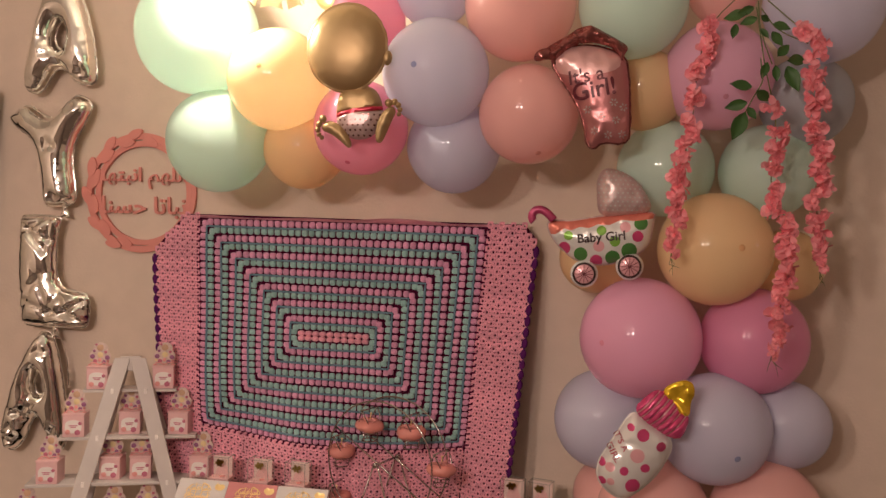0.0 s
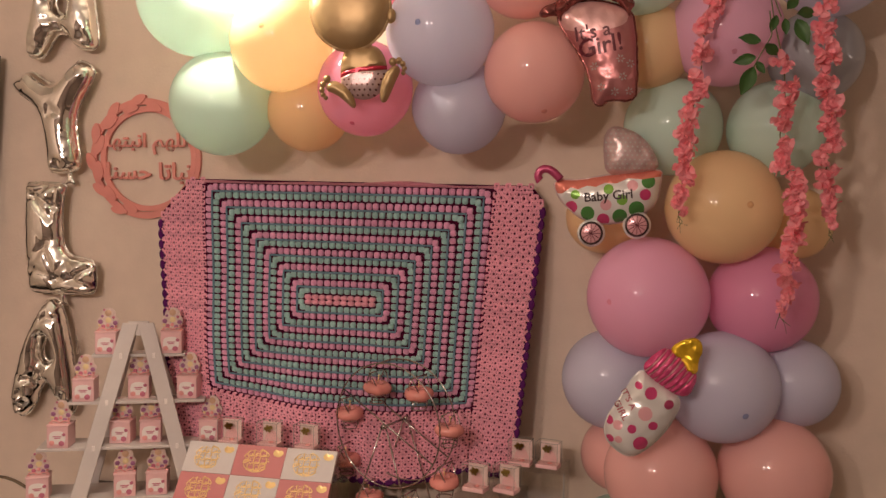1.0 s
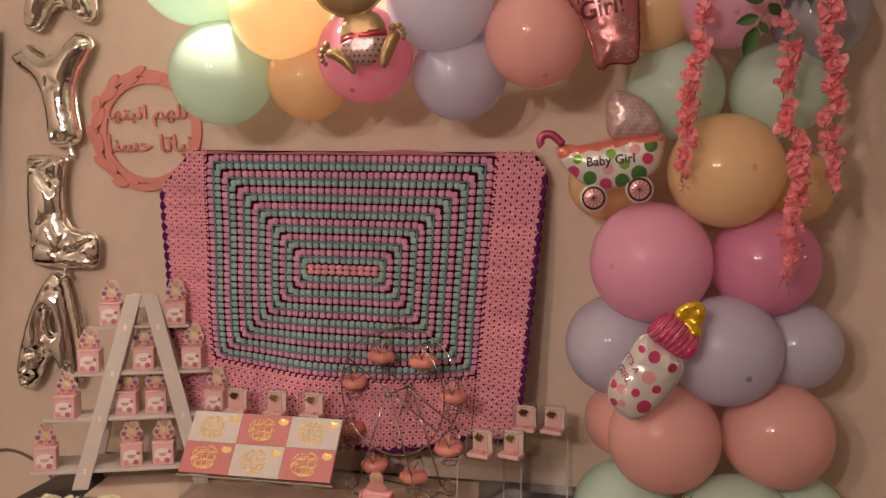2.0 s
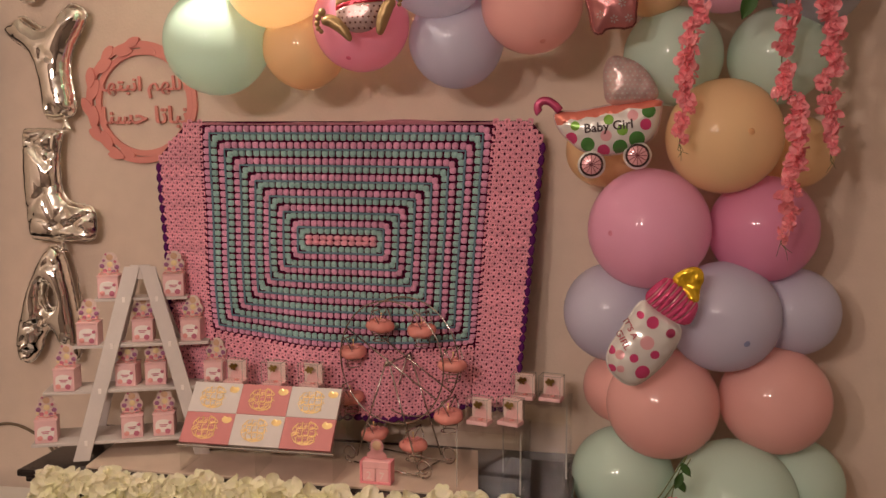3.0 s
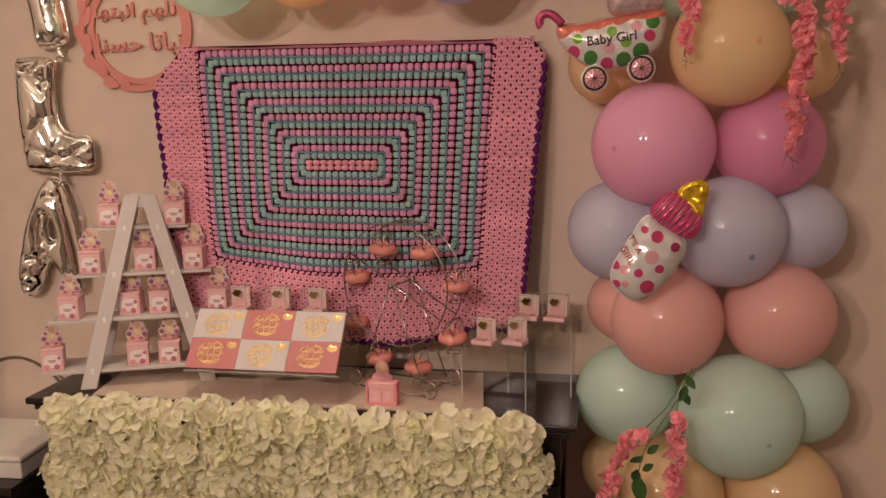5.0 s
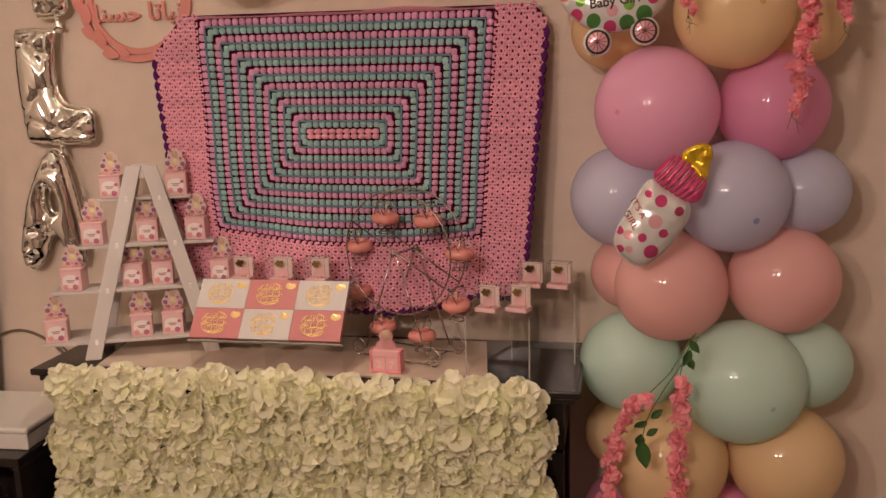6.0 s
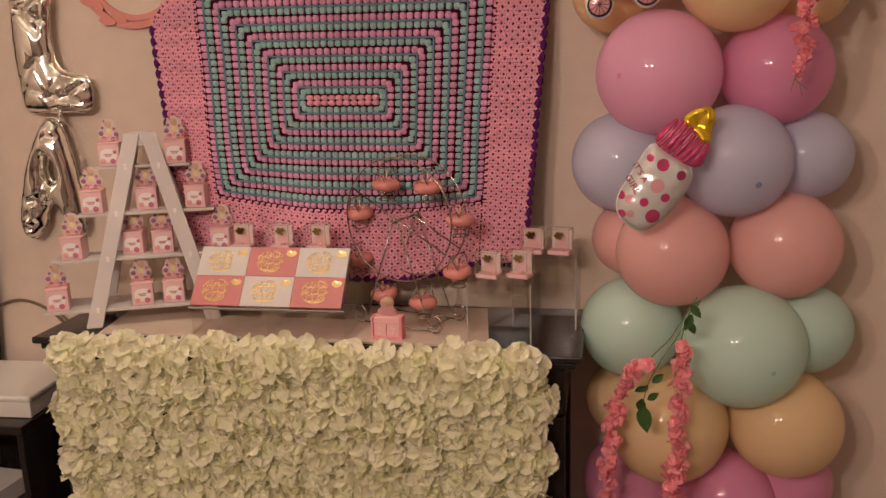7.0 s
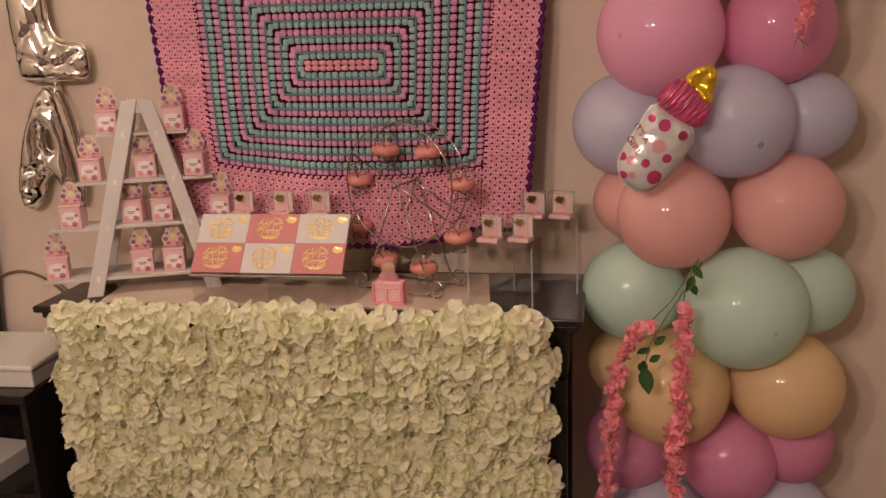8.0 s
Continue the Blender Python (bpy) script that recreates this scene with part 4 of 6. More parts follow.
part("welded_seam", seam(flask.loops, 0.003, 5.0), WHITE_FOIL, bottle, "crimped foil seam")
part("flask", bm, [WHITE_FOIL, PINK_FOIL, PINK_FOIL, LIGHT_PINK_FOIL, CRIMSON_FOIL], bottle)
cap = Pillow([smooth_loop([(0.003, 0.126), (0.031, 0.158), (0.062, 0.179), (0.120, 0.126), (0.124, 0.104), (0.104, 0.060), (0.045, 0.090)], 2)], 0.033, 0.05, 0.15, 22, ((0.07, 0.12, 0.06, 0.6),))
ax = (Vector((0.062, 0.179)) - Vector((0.120, 0.126))).normalized()
ay = Vector((ax.y, -ax.x))
mid = Vector((0.063, 0.118))
bands = []
for k in range(-3, 4):
    c = mid + ax * (k * 0.0125)
    bands.append(([c - ay * 0.06 - ax * 0.0012, c - ay * 0.06 + ax * 0.0012, c + ay * 0.06 + ax * 0.0012, c + ay * 0.06 - ax * 0.0012], 1))
bm = bmesh.new()
cap.build(bm, 0.0065, bands, y0=-0.003)
part("cap", bm, [PINK_FOIL, LIGHT_PINK_FOIL], bottle, "crimson cap with pale stripes")
teat = Pillow([smooth_loop([(0.058, 0.172), (0.105, 0.199), (0.130, 0.193), (0.134, 0.165), (0.125, 0.153), (0.124, 0.112), (0.091, 0.130)], 2)], 0.024, 0.026, 0.5, 23, ((0.11, 0.16, 0.06, 1.8), (0.09, 0.18, 0.04, 1.4)))
bm = bmesh.new()
teat.build(bm, 0.006, y0=-0.004)
part("teat", bm, YELLOW_FOIL, bottle, "crinkled golden yellow teat")
turn = radians(-58)
bm = print_on(text_bm("IT'S A", 0.0185, bold=0.0002), flask, -0.037, 0.077, turn)
part("lettering", bm, ROSE_INK, bottle, "maroon lettering", smooth=False)
bm = print_on(text_bm("GIRL", 0.0205, bold=0.0002), flask, -0.052, 0.050, turn)
part("lettering", bm, ROSE_INK, bottle, "maroon lettering", smooth=False)

# ---- round wall sign with raised script ----
sign = thing("wreath_sign", pose(-1.304, -0.006, 1.797), "rose painted cut-out wreath sign with script on wall", "wall sign")


def hoop(cx, cz, r0, r1, y0, y1, n=96):
    bm = bmesh.new()
    ring = []
    for k in range(n):
        a = math.tau * k / n
        ring.append([bm.verts.new((cx + r * math.cos(a), y, cz + r * math.sin(a))) for r, y in ((r0, y0), (r1, y0), (r1, y1), (r0, y1))])
    for a, b in zip(ring, ring[1:] + ring[:1]):
        for k in range(4):
            bm.faces.new((a[k], a[(k + 1) % 4], b[(k + 1) % 4], b[k]))
    return bm


part("ring", hoop(0, 0, 0.152, 0.171, -0.006, 0.003), ACRYLIC_ROSE, sign, smooth=False)
part("ring", hoop(0.009, -0.001, 0.133, 0.149, -0.0065, 0.0025), ACRYLIC_ROSE, sign, smooth=False)
for k in range(13):
    # leaves fan out along the left half, each pointing on round the ring
    a = radians(80 + k * 14.5)
    size = 0.056 - 0.0016 * abs(k - 6)
    outline = smooth_loop([(-0.5, -0.12), (-0.1, -0.30), (0.3, -0.24), (0.75, 0.02), (0.35, 0.26), (-0.1, 0.26)], 2)
    bm = bmesh.new()
    for y in (-0.008, 0.002):
        bm.faces.new([bm.verts.new((p.x * size, y, p.y * size)) for p in outline])
    bmesh.ops.bridge_loops(bm, edges=bm.edges[:])
    d = 1 if k % 2 else -1
    r = 0.168 if k % 2 else 0.150
    bm.transform(Matrix.Translation((r * math.cos(a), -0.001 - 0.0012 * (k % 3), r * math.sin(a))) @ Matrix.Rotation(-(a - radians(80 if k % 2 else 110) + radians(2)), 4, "Y") @ Matrix.Rotation(math.pi if k % 2 else 0.0, 4, "Y"))
    part("leaf", bm, ACRYLIC_ROSE, sign, smooth=False)
LINES = ("\uFE8E\uFEEC\uFE98\uFE92\uFEE7\uFE8D \uFEE2\uFEEC\uFEE0\uFEDF\uFE8D", "\uFE8E\uFEE8\uFEB4\uFEA3 \uFE8E\uFE97\uFE8E\uFE92\uFEE7")
for i, line in enumerate(LINES):
    bm = text_bm(line, 0.088, 0.003, "CENTER", 0.0016)
    xs, zs = [v.co.x for v in bm.verts], [v.co.z for v in bm.verts]
    kx, kz = 0.262 / (max(xs) - min(xs)), 0.062 / (max(zs) - min(zs))
    bm.transform(Matrix.Translation((0.010, -0.004, 0.042 - 0.083 * i)) @ Matrix.Diagonal((kx, 1, kz, 1)) @ Matrix.Translation((-(max(xs) + min(xs)) / 2, 0, -(max(zs) + min(zs)) / 2)))
    part("script_line", bm, ACRYLIC_ROSE, sign, smooth=False)
# ---- console table, runner, flower panel ----
TOP = 0.855
table = thing("console_table", pose(0, 0, 0), "black lacquered console table against the wall", "table")
bm = bmesh.new()
box(bm, -1.47, -0.073, -0.392, -0.015, TOP - 0.018, TOP, 0.004)
part("tabletop", bm, BLACK_WOOD, table, smooth=False)
bm = bmesh.new()
box(bm, -1.455, -0.086, -0.380, -0.02, TOP - 0.036, TOP - 0.0185, 0.005)
part("moulding", bm, BLACK_WOOD, table, smooth=False)
bm = bmesh.new()
box(bm, -1.43, -0.110, -0.355, -0.03, TOP - 0.16, TOP - 0.0365, 0.003)
part("apron", bm, BLACK_WOOD, table, smooth=False)
for x in (-1.405, -0.147):
    for y in (-0.335, -0.065):
        bm = bmesh.new()
        box(bm, x - 0.035, x + 0.035, y - 0.03, y + 0.03, 0, TOP - 0.1605, 0.004)
        part("leg", bm, BLACK_WOOD, table, smooth=False)

bm = bmesh.new()
corners = [(-1.300, -0.352), (-0.288, -0.356), (-0.334, -0.055), (-1.345, -0.055)]
low, high = [[bm.verts.new((x, y, TOP + h)) for x, y in corners] for h in (0.001, 0.006)]
bm.faces.new(low[::-1])
bm.faces.new(high)
for k in range(4):
    bm.faces.new((low[k], low[(k + 1) % 4], high[(k + 1) % 4], high[k]))
solid("runner_board", bm, PALE_RUNNER, Matrix(), "pale beige board laid on the black console table", "board", smooth=False)

# flower panel: heads of cream florets on a dark grid, leaning on the front of the table
panel = thing("flower_panel", pose(0, 0, 0), "cream artificial hydrangea flower panel before the console table", "flower panel")
FX0, FX1, FZ0, FZ1, FY = -1.382, -0.152, 0.03, 0.865, -0.400
bm = bmesh.new()
for i in range(22):
    x = FX0 + 0.02 + (FX1 - FX0 - 0.04) * i / 21
    box(bm, x - 0.003, x + 0.003, FY - 0.003, FY + 0.003, FZ0, FZ1 - 0.02)
for i in range(15):
    z = FZ0 + 0.01 + (FZ1 - FZ0 - 0.04) * i / 14
    box(bm, FX0 + 0.01, FX1 - 0.01, FY - 0.0035, FY + 0.0035, z - 0.003, z + 0.003)
part("grid", bm, PANEL_MESH, panel, "dark green plastic grid", smooth=False)
bm = bmesh.new()
box(bm, FX0 + 0.012, FX1 - 0.012, FY + 0.0036, FY + 0.007, FZ0 + 0.01, FZ1 - 0.03)
part("backing", bm, PANEL_MESH, panel, "dark backing", smooth=False)


def petal(bm, m, size, rnd):
    """One broad rounded silk petal, cupped, with a frilled rim."""
    rows = []
    cup, twist, ripple, frill = rnd.uniform(0.0, 0.45), rnd.uniform(-0.22, 0.22), rnd.uniform(0, 6), rnd.uniform(0.03, 0.08)
    for j, (u, w) in enumerate(((0.05, 0.12), (0.30, 0.44), (0.58, 0.64), (0.80, 0.66), (0.95, 0.50), (1.02, 0.26))):
        row = []
        for k in (-1, -0.6, -0.2, 0.2, 0.6, 1):
            x = k * w * (1 + rnd.uniform(-0.08, 0.08))
            z = cup * (u * u * 0.8 + k * k * 0.28 * u) + twist * k * u * 0.5 + frill * u * u * math.sin(ripple + k * 5.2 + u * 2)
            row.append(bm.verts.new(m @ (Vector((x, u + (0.05 * (1 - abs(k)) if j > 3 else 0) + rnd.uniform(-0.02, 0.02), z)) * size)))
        rows.append(row)
    for a, b in zip(rows, rows[1:]):
        for k in range(5):
            bm.faces.new((a[k], a[k + 1], b[k + 1], b[k]))


def floret(bm, m, size, rnd, petals=4):
    for k in range(petals):
        petal(bm, m @ Matrix.Rotation(k * math.tau / petals + rnd.uniform(-0.25, 0.25), 4, "Z") @ Matrix.Rotation(rnd.uniform(0.05, 0.45), 4, "X"), size * rnd.uniform(0.85, 1.15), rnd)


HEADS = []
for s in range(9):
    rnd = random.Random(40 + s)
    bm = bmesh.new()
    for k in range(20):
        # florets over a dome that faces -y
        a, r = k * 2.39996, math.sqrt((k + 0.4) / 20)
        th = r * 1.45
        d = Vector((math.sin(th) * math.cos(a), -math.cos(th), math.sin(th) * math.sin(a)))
        p = Vector((d.x * 0.046, d.y * 0.040, d.z * 0.042)) * rnd.uniform(0.86, 1.10)
        turn = d.to_track_quat("Z", "Y").to_matrix().to_4x4()
        floret(bm, Matrix.Translation(p) @ turn @ Matrix.Rotation(rnd.uniform(0, 6.3), 4, "Z") @ Matrix.Rotation(rnd.uniform(-0.4, 0.4), 4, "X"), rnd.uniform(0.023, 0.031), rnd)
    HEADS.append(mesh_of(bm, "flower_head", PETAL))
rnd = random.Random(7)
nx, nz = 15, 11
for j in range(nz):
    for i in range(nx):
        x = FX0 + (i + 0.5 + 0.25 * (j % 2) - 0.12) * (FX1 - FX0) / nx + rnd.uniform(-0.010, 0.010)
        z = FZ1 - 0.035 - j * (FZ1 - FZ0 - 0.03) / nz + rnd.uniform(-0.010, 0.010)
        h = new("flower_head", HEADS[rnd.randrange(9)])
        h.parent = panel
        k = rnd.uniform(0.86, 1.12)
        h.matrix_basis = pose(x, FY - 0.006 + rnd.uniform(-0.010, 0.004), z, rnd.uniform(-14, 14), rnd.uniform(0, 360), rnd.uniform(-14, 14)) @ Matrix.Diagonal((k, k, k, 1))

# ---- white ladder shelf with favour boxes ----
LADDER = pose(-1.190, -0.268, TOP + 0.0065, 0, 0, 21)
ladder = thing("ladder_shelf", LADDER, "white painted A-frame ladder shelf with four boards", "shelf")
LH, LEAN_Y, REAR_Y = 0.495, 0.075, 0.170


def plank(p, q, wide, thick):
    """A flat board from p to q, its width lying in x."""
    p, q = Vector(p), Vector(q)
    bm = bmesh.new()
    vs = []
    for e in (p, q):
        for sx, sy in ((-1, -1), (1, -1), (1, 1), (-1, 1)):
            vs.append(bm.verts.new(e + Vector((sx * wide / 2, sy * thick / 2, 0))))
    for f in ((3, 2, 1, 0), (4, 5, 6, 7), (0, 1, 5, 4), (1, 2, 6, 5), (2, 3, 7, 6), (3, 0, 4, 7)):
        bm.faces.new([vs[i] for i in f])
    bmesh.ops.bevel(bm, geom=bm.edges[:], offset=0.0012, segments=1, affect="EDGES")
    return bm


for side in (-1, 1):
    leg = part("front_leg", plank((side * 0.152, 0, 0.0), (side * 0.0195, LEAN_Y, LH), 0.040, 0.007), WHITE_BOARD, ladder, smooth=False)
    part("rear_leg", plank((side * 0.152, REAR_Y, 0.0), (side * 0.0195, LEAN_Y + 0.016, LH - 0.01), 0.036, 0.007), WHITE_BOARD, ladder, smooth=False)
    for h in (0.047, 0.178, 0.293, 0.412):
        f = h / LH
        bm = bmesh.new()
        box(bm, -0.004, 0.004, -0.0048, 0.0, -0.009, 0.009, 0.001)
        bm.transform(Matrix.Translation((side * (0.152 - 0.1325 * f), LEAN_Y * f, h - 0.004)))
        part("tenon", bm, PAPER_WHITE, leg, smooth=False)
bm = plank((0, LEAN_Y - 0.0002, LH - 0.034), (0, LEAN_Y + 0.003, LH + 0.004), 0.052, 0.0075)
part("ridge", bm, WHITE_BOARD, ladder, smooth=False)
SHELVES = [(0.412, 0.118, 0.074), (0.293, 0.172, 0.048), (0.178, 0.245, 0.028), (0.047, 0.275, 0.010)]
for h, half, front in SHELVES:
    bm = bmesh.new()
    box(bm, -half, half, front, max(front + 0.055, REAR_Y - 0.020 - h * 0.16), h - 0.008, h, 0.001)
    part("shelf_board", bm, WHITE_BOARD, ladder, smooth=False)


def favour_box():
    """A small carton with a printed label, a ribbon and a cut-out card on top."""
    ob = thing("favour_box", Matrix(), "pale pink paper favour box with a cut-out card on top", "favour box", "favour boxes on the ladder shelf")
    bm = bmesh.new()
    box(bm, -0.0255, 0.0255, -0.0255, 0.0255, 0, 0.054, 0.0015)
    part("carton", bm, PAPER_PINK, ob, smooth=False)
    bm = bmesh.new()
    outline = smooth_loop([(-0.019, 0.006), (0.0, 0.003), (0.019, 0.007), (0.020, 0.030), (0.008, 0.037), (-0.012, 0.036), (-0.020, 0.028)], 2)
    prism(bm, [(p.x, p.y + 0.006) for p in outline], -0.0264, -0.0250)
    label = part("printed_label", bm, PAPER_WHITE, ob, "cream printed label", smooth=False)
    for z, w in ((0.029, 0.020), (0.025, 0.014)):
        bm = bmesh.new()
        box(bm, -w / 2, w / 2, -0.0274, -0.0260, z - 0.0011, z + 0.0011)
        part("text_bar", bm, PRINT_ROSE, label, smooth=False)
    for x, z, r in ((-0.013, 0.013, 0.0065), (0.010, 0.012, 0.0070), (0.016, 0.034, 0.0045)):
        bm = bmesh.new()
        lathe(bm, [(0, 0.0008), (r * 0.7, 0.0007), (r, 0)], 9)
        bm.transform(Matrix.Translation((x, -0.0268, z)) @ Matrix.Rotation(radians(90), 4, "X"))
        part("printed_rose", bm, PRINT_ROSE if x > 0 else SATIN, label)
    # lid flange and ribbon
    bm = bmesh.new()
    box(bm, -0.027, 0.027, -0.027, 0.027, 0.0545, 0.0570, 0.001)
    part("lid", bm, PAPER_PINK, ob, smooth=False)
    bm = bmesh.new()
    for s in (-1, 1):
        loop = [(0, -0.006, 0.058), (s * 0.010, -0.008, 0.064), (s * 0.020, -0.007, 0.063), (s * 0.026, -0.009, 0.058), (s * 0.018, -0.010, 0.0585)]
        tube(bm, loop, 0.0014, 5)
    part("ribbon", bm, SATIN, ob, "thin pink ribbon")
    # cut-out card: a cloud of rounded lobes
    bm = bmesh.new()
    outline = smooth_loop([(-0.018, 0.056), (-0.026, 0.070), (-0.028, 0.084), (-0.018, 0.092), (-0.017, 0.104), (-0.006, 0.114), (0.010, 0.114), (0.020, 0.103), (0.018, 0.093), (0.027, 0.085), (0.025, 0.072), (0.018, 0.056)], 2)
    prism(bm, [(p.x, p.y) for p in outline], -0.0006, 0.0006)
    card = part("topper_card", bm, CARD_TAN, ob, "cream cut-out card", smooth=False)
    for k, (x, z, r, m) in enumerate(((0.001, 0.101, 0.0085, PRINT_TAN), (0.001, 0.083, 0.0075, PRINT_YELLOW), (-0.018, 0.079, 0.0060, PRINT_MAUVE), (0.018, 0.076, 0.0058, PRINT_MAUVE),
                                      (-0.011, 0.067, 0.0052, PRINT_ROSE), (0.010, 0.065, 0.0050, PRINT_MAUVE), (0.0, 0.070, 0.0045, SATIN), (0.014, 0.090, 0.0036, PRINT_ROSE),
                                      (-0.013, 0.093, 0.0036, PRINT_MAUVE), (-0.020, 0.070, 0.0034, PRINT_YELLOW), (0.020, 0.067, 0.0032, PAPER_ROSE), (-0.008, 0.109, 0.0030, PRINT_ROSE))):
        bm = bmesh.new()
        lathe(bm, [(0, 0.0008), (r * 0.8, 0.0007), (r, 0)], 12)
        bm.transform(Matrix.Translation((x, -0.0012 - 0.0002 * k, z)) @ Matrix.Rotation(radians(90), 4, "X"))
        part("printed_patch", bm, m, card)
    return ob


first = favour_box()
PLACES = [(-0.081, 0.412, 0.100), (0.083, 0.412, 0.100), (-0.133, 0.293, 0.075), (0.0, 0.293, 0.095), (0.130, 0.293, 0.085),
          (-0.190, 0.178, 0.056), (-0.042, 0.178, 0.080), (0.030, 0.178, 0.080), (0.190, 0.178, 0.065),
          (-0.243, 0.047, 0.045), (-0.030, 0.047, 0.045), (0.052, 0.047, 0.050)]
rnd = random.Random(3)
for i, (x, h, y) in enumerate(PLACES):
    m = LADDER @ pose(x, y, h + 0.0006, 0, 0, rnd.uniform(-7, 7) - (14 if x > 0.1 else 0) + (10 if x < -0.2 else 0)) @ Matrix.Diagonal((1.05, 1.05, 1.05, 1))
    if i == 0:
        first.matrix_world = m
    else:
        copy_thing(first, m.normalized())
# ---- acrylic tray with six gilt cards ----
tray = thing("acrylic_stand", pose(-0.845, -0.285, TOP + 0.0065), "clear acrylic display stand with a sloping shelf", "display stand")
S = math.atan2(0.127, 0.102)
slope = Matrix.Translation((0, -0.055, 0.072)) @ Matrix.Rotation(S, 4, "X")
bm = bmesh.new()
box(bm, -0.203, 0.203, -0.003, 0.170, -0.0045, -0.0005)
bm.transform(slope)
part("sloping_shelf", bm, ACRYLIC, tray, smooth=False)
bm = bmesh.new()
box(bm, -0.203, 0.203, -0.0055, -0.0032, -0.0045, 0.006)
bm.transform(slope)
part("front_lip", bm, ACRYLIC_EDGE, tray, smooth=False)
for x in (-0.200, 0.0, 0.200):
    bm = bmesh.new()
    pts = [(-0.050, 0.0), (-0.052, 0.066), (0.046, 0.193), (0.050, 0.0)]
    lo = [bm.verts.new((x - 0.0018, y, z)) for y, z in pts]
    hi = [bm.verts.new((x + 0.0018, y, z)) for y, z in pts]
    bm.faces.new(lo)
    bm.faces.new(hi[::-1])
    for k in range(4):
        bm.faces.new((lo[k], hi[k], hi[(k + 1) % 4], lo[(k + 1) % 4]))
    part("side_panel", bm, ACRYLIC, tray, smooth=False)
bm = bmesh.new()
box(bm, -0.203, 0.203, 0.048, 0.110, 0.190, 0.194)
part("back_ledge", bm, ACRYLIC, tray, smooth=False)
bm = bmesh.new()
box(bm, -0.203, 0.203, 0.1065, 0.1095, 0.0, 0.1895)
part("back_panel", bm, ACRYLIC, tray, smooth=False)

TRAY_M = Matrix.Translation((-0.845, -0.285, TOP + 0.0065)) @ slope


def gilt_card(rose):
    """A flat chocolate box with a gold medallion of interlaced strokes and a small gold leaf."""
    word = "rose" if rose else "pearl white"
    ob = thing("gilt_card_box", Matrix(), f"flat {word} gift box with gold calligraphy medallion", "gift box", "gilt boxes on the acrylic stand")
    bm = bmesh.new()
    box(bm, -0.0655, 0.0655, -0.0402, 0.0402, 0, 0.010, 0.0007)
    part("carton", bm, PAPER_ROSE if rose else PAPER_GREY, ob, smooth=False)
    rnd = random.Random(11)
    med = bmesh.new()
    RX, RY = 0.0355, 0.0300

    def stroke(pts, r0, r1):
        """A pen stroke that swells towards its end, kept within the oval."""
        out = []
        for x, y in pts:
            q = math.hypot(x / RX, y / RY)
            out.append((x / max(1, q), y / max(1, q), 0.0))
        tube(med, out, r0, 5, r_end=r1)

    # tall uprights, bowls and dots in three bands, as in round calligraphy
    for band, y in enumerate((0.0175, -0.0015, -0.0195)):
        x, k = -RX * math.sqrt(max(0, 1 - (y / RY) ** 2)) * 0.92, band
        while x < RX * math.sqrt(max(0, 1 - (y / RY) ** 2)) * 0.92:
            if k % 3 == 0:
                lean = rnd.uniform(-0.004, 0.004)
                stroke([(x + lean * t, y + 0.010 - 0.017 * t + (0.002 * (t - 0.7) if t > 0.7 else 0)) for t in (0, 0.2, 0.4, 0.6, 0.8, 1)], 0.0020, 0.0010)
            else:
                r, a0 = rnd.uniform(0.0042, 0.0062), rnd.choice((2.9, 3.4, 0.2))
                stroke([(x + r * math.cos(a0 + t * 3.3), y - 0.002 + r * 0.85 * math.sin(a0 + t * 3.3)) for t in (0, 0.17, 0.33, 0.5, 0.67, 0.83, 1)], 0.0009, 0.0023)
                stroke([(x - 0.001, y + 0.0065), (x + 0.0012, y + 0.0072)], 0.0016, 0.0012)
            x += rnd.uniform(0.0044, 0.0060)
            k += 1
    for a0, a1 in ((3.5, 5.6), (0.5, 1.4), (2.2, 2.9)):
        stroke([(RX * 0.99 * math.cos(a0 + (a1 - a0) * t / 9), RY * 0.99 * math.sin(a0 + (a1 - a0) * t / 9)) for t in range(10)], 0.0009, 0.0020)
    med.transform(Matrix.Translation((-0.006, 0.001, 0.0102)) @ Matrix.Diagonal((1, 1, 0.45, 1)))
    part("medallion", med, GOLD, ob, "gold calligraphy medallion")
    bm = bmesh.new()
    outline = smooth_loop([(0.031, 0.024), (0.036, 0.016), (0.048, 0.013), (0.058, 0.018), (0.060, 0.026), (0.053, 0.032), (0.046, 0.029), (0.038, 0.034)], 2)
    vs = [bm.verts.new((p.x, p.y, 0.0106)) for p in outline]
    top = bm.verts.new((0.046, 0.024, 0.0116))
    for a, b in zip(vs, vs[1:] + vs[:1]):
        bm.faces.new((a, b, top))
    bm.faces.new(vs[::-1])
    bmesh.ops.recalc_face_normals(bm, faces=bm.faces[:])
    part("gold_leaf", bm, GOLD, ob, "small gold leaf", smooth=False)
    return ob


kinds = {True: gilt_card(True), False: gilt_card(False)}
used = set()
for j in range(2):
    for i in range(3):
        rose = (i % 2 == 0) if j == 0 else (i % 2 == 1)
        m = TRAY_M @ pose(-0.1315 + i * 0.1315, 0.0415 + j * 0.081, 0.0004)
        if rose in used:
            copy_thing(kinds[rose], m)
        else:
            kinds[rose].matrix_world = m
            used.add(rose)

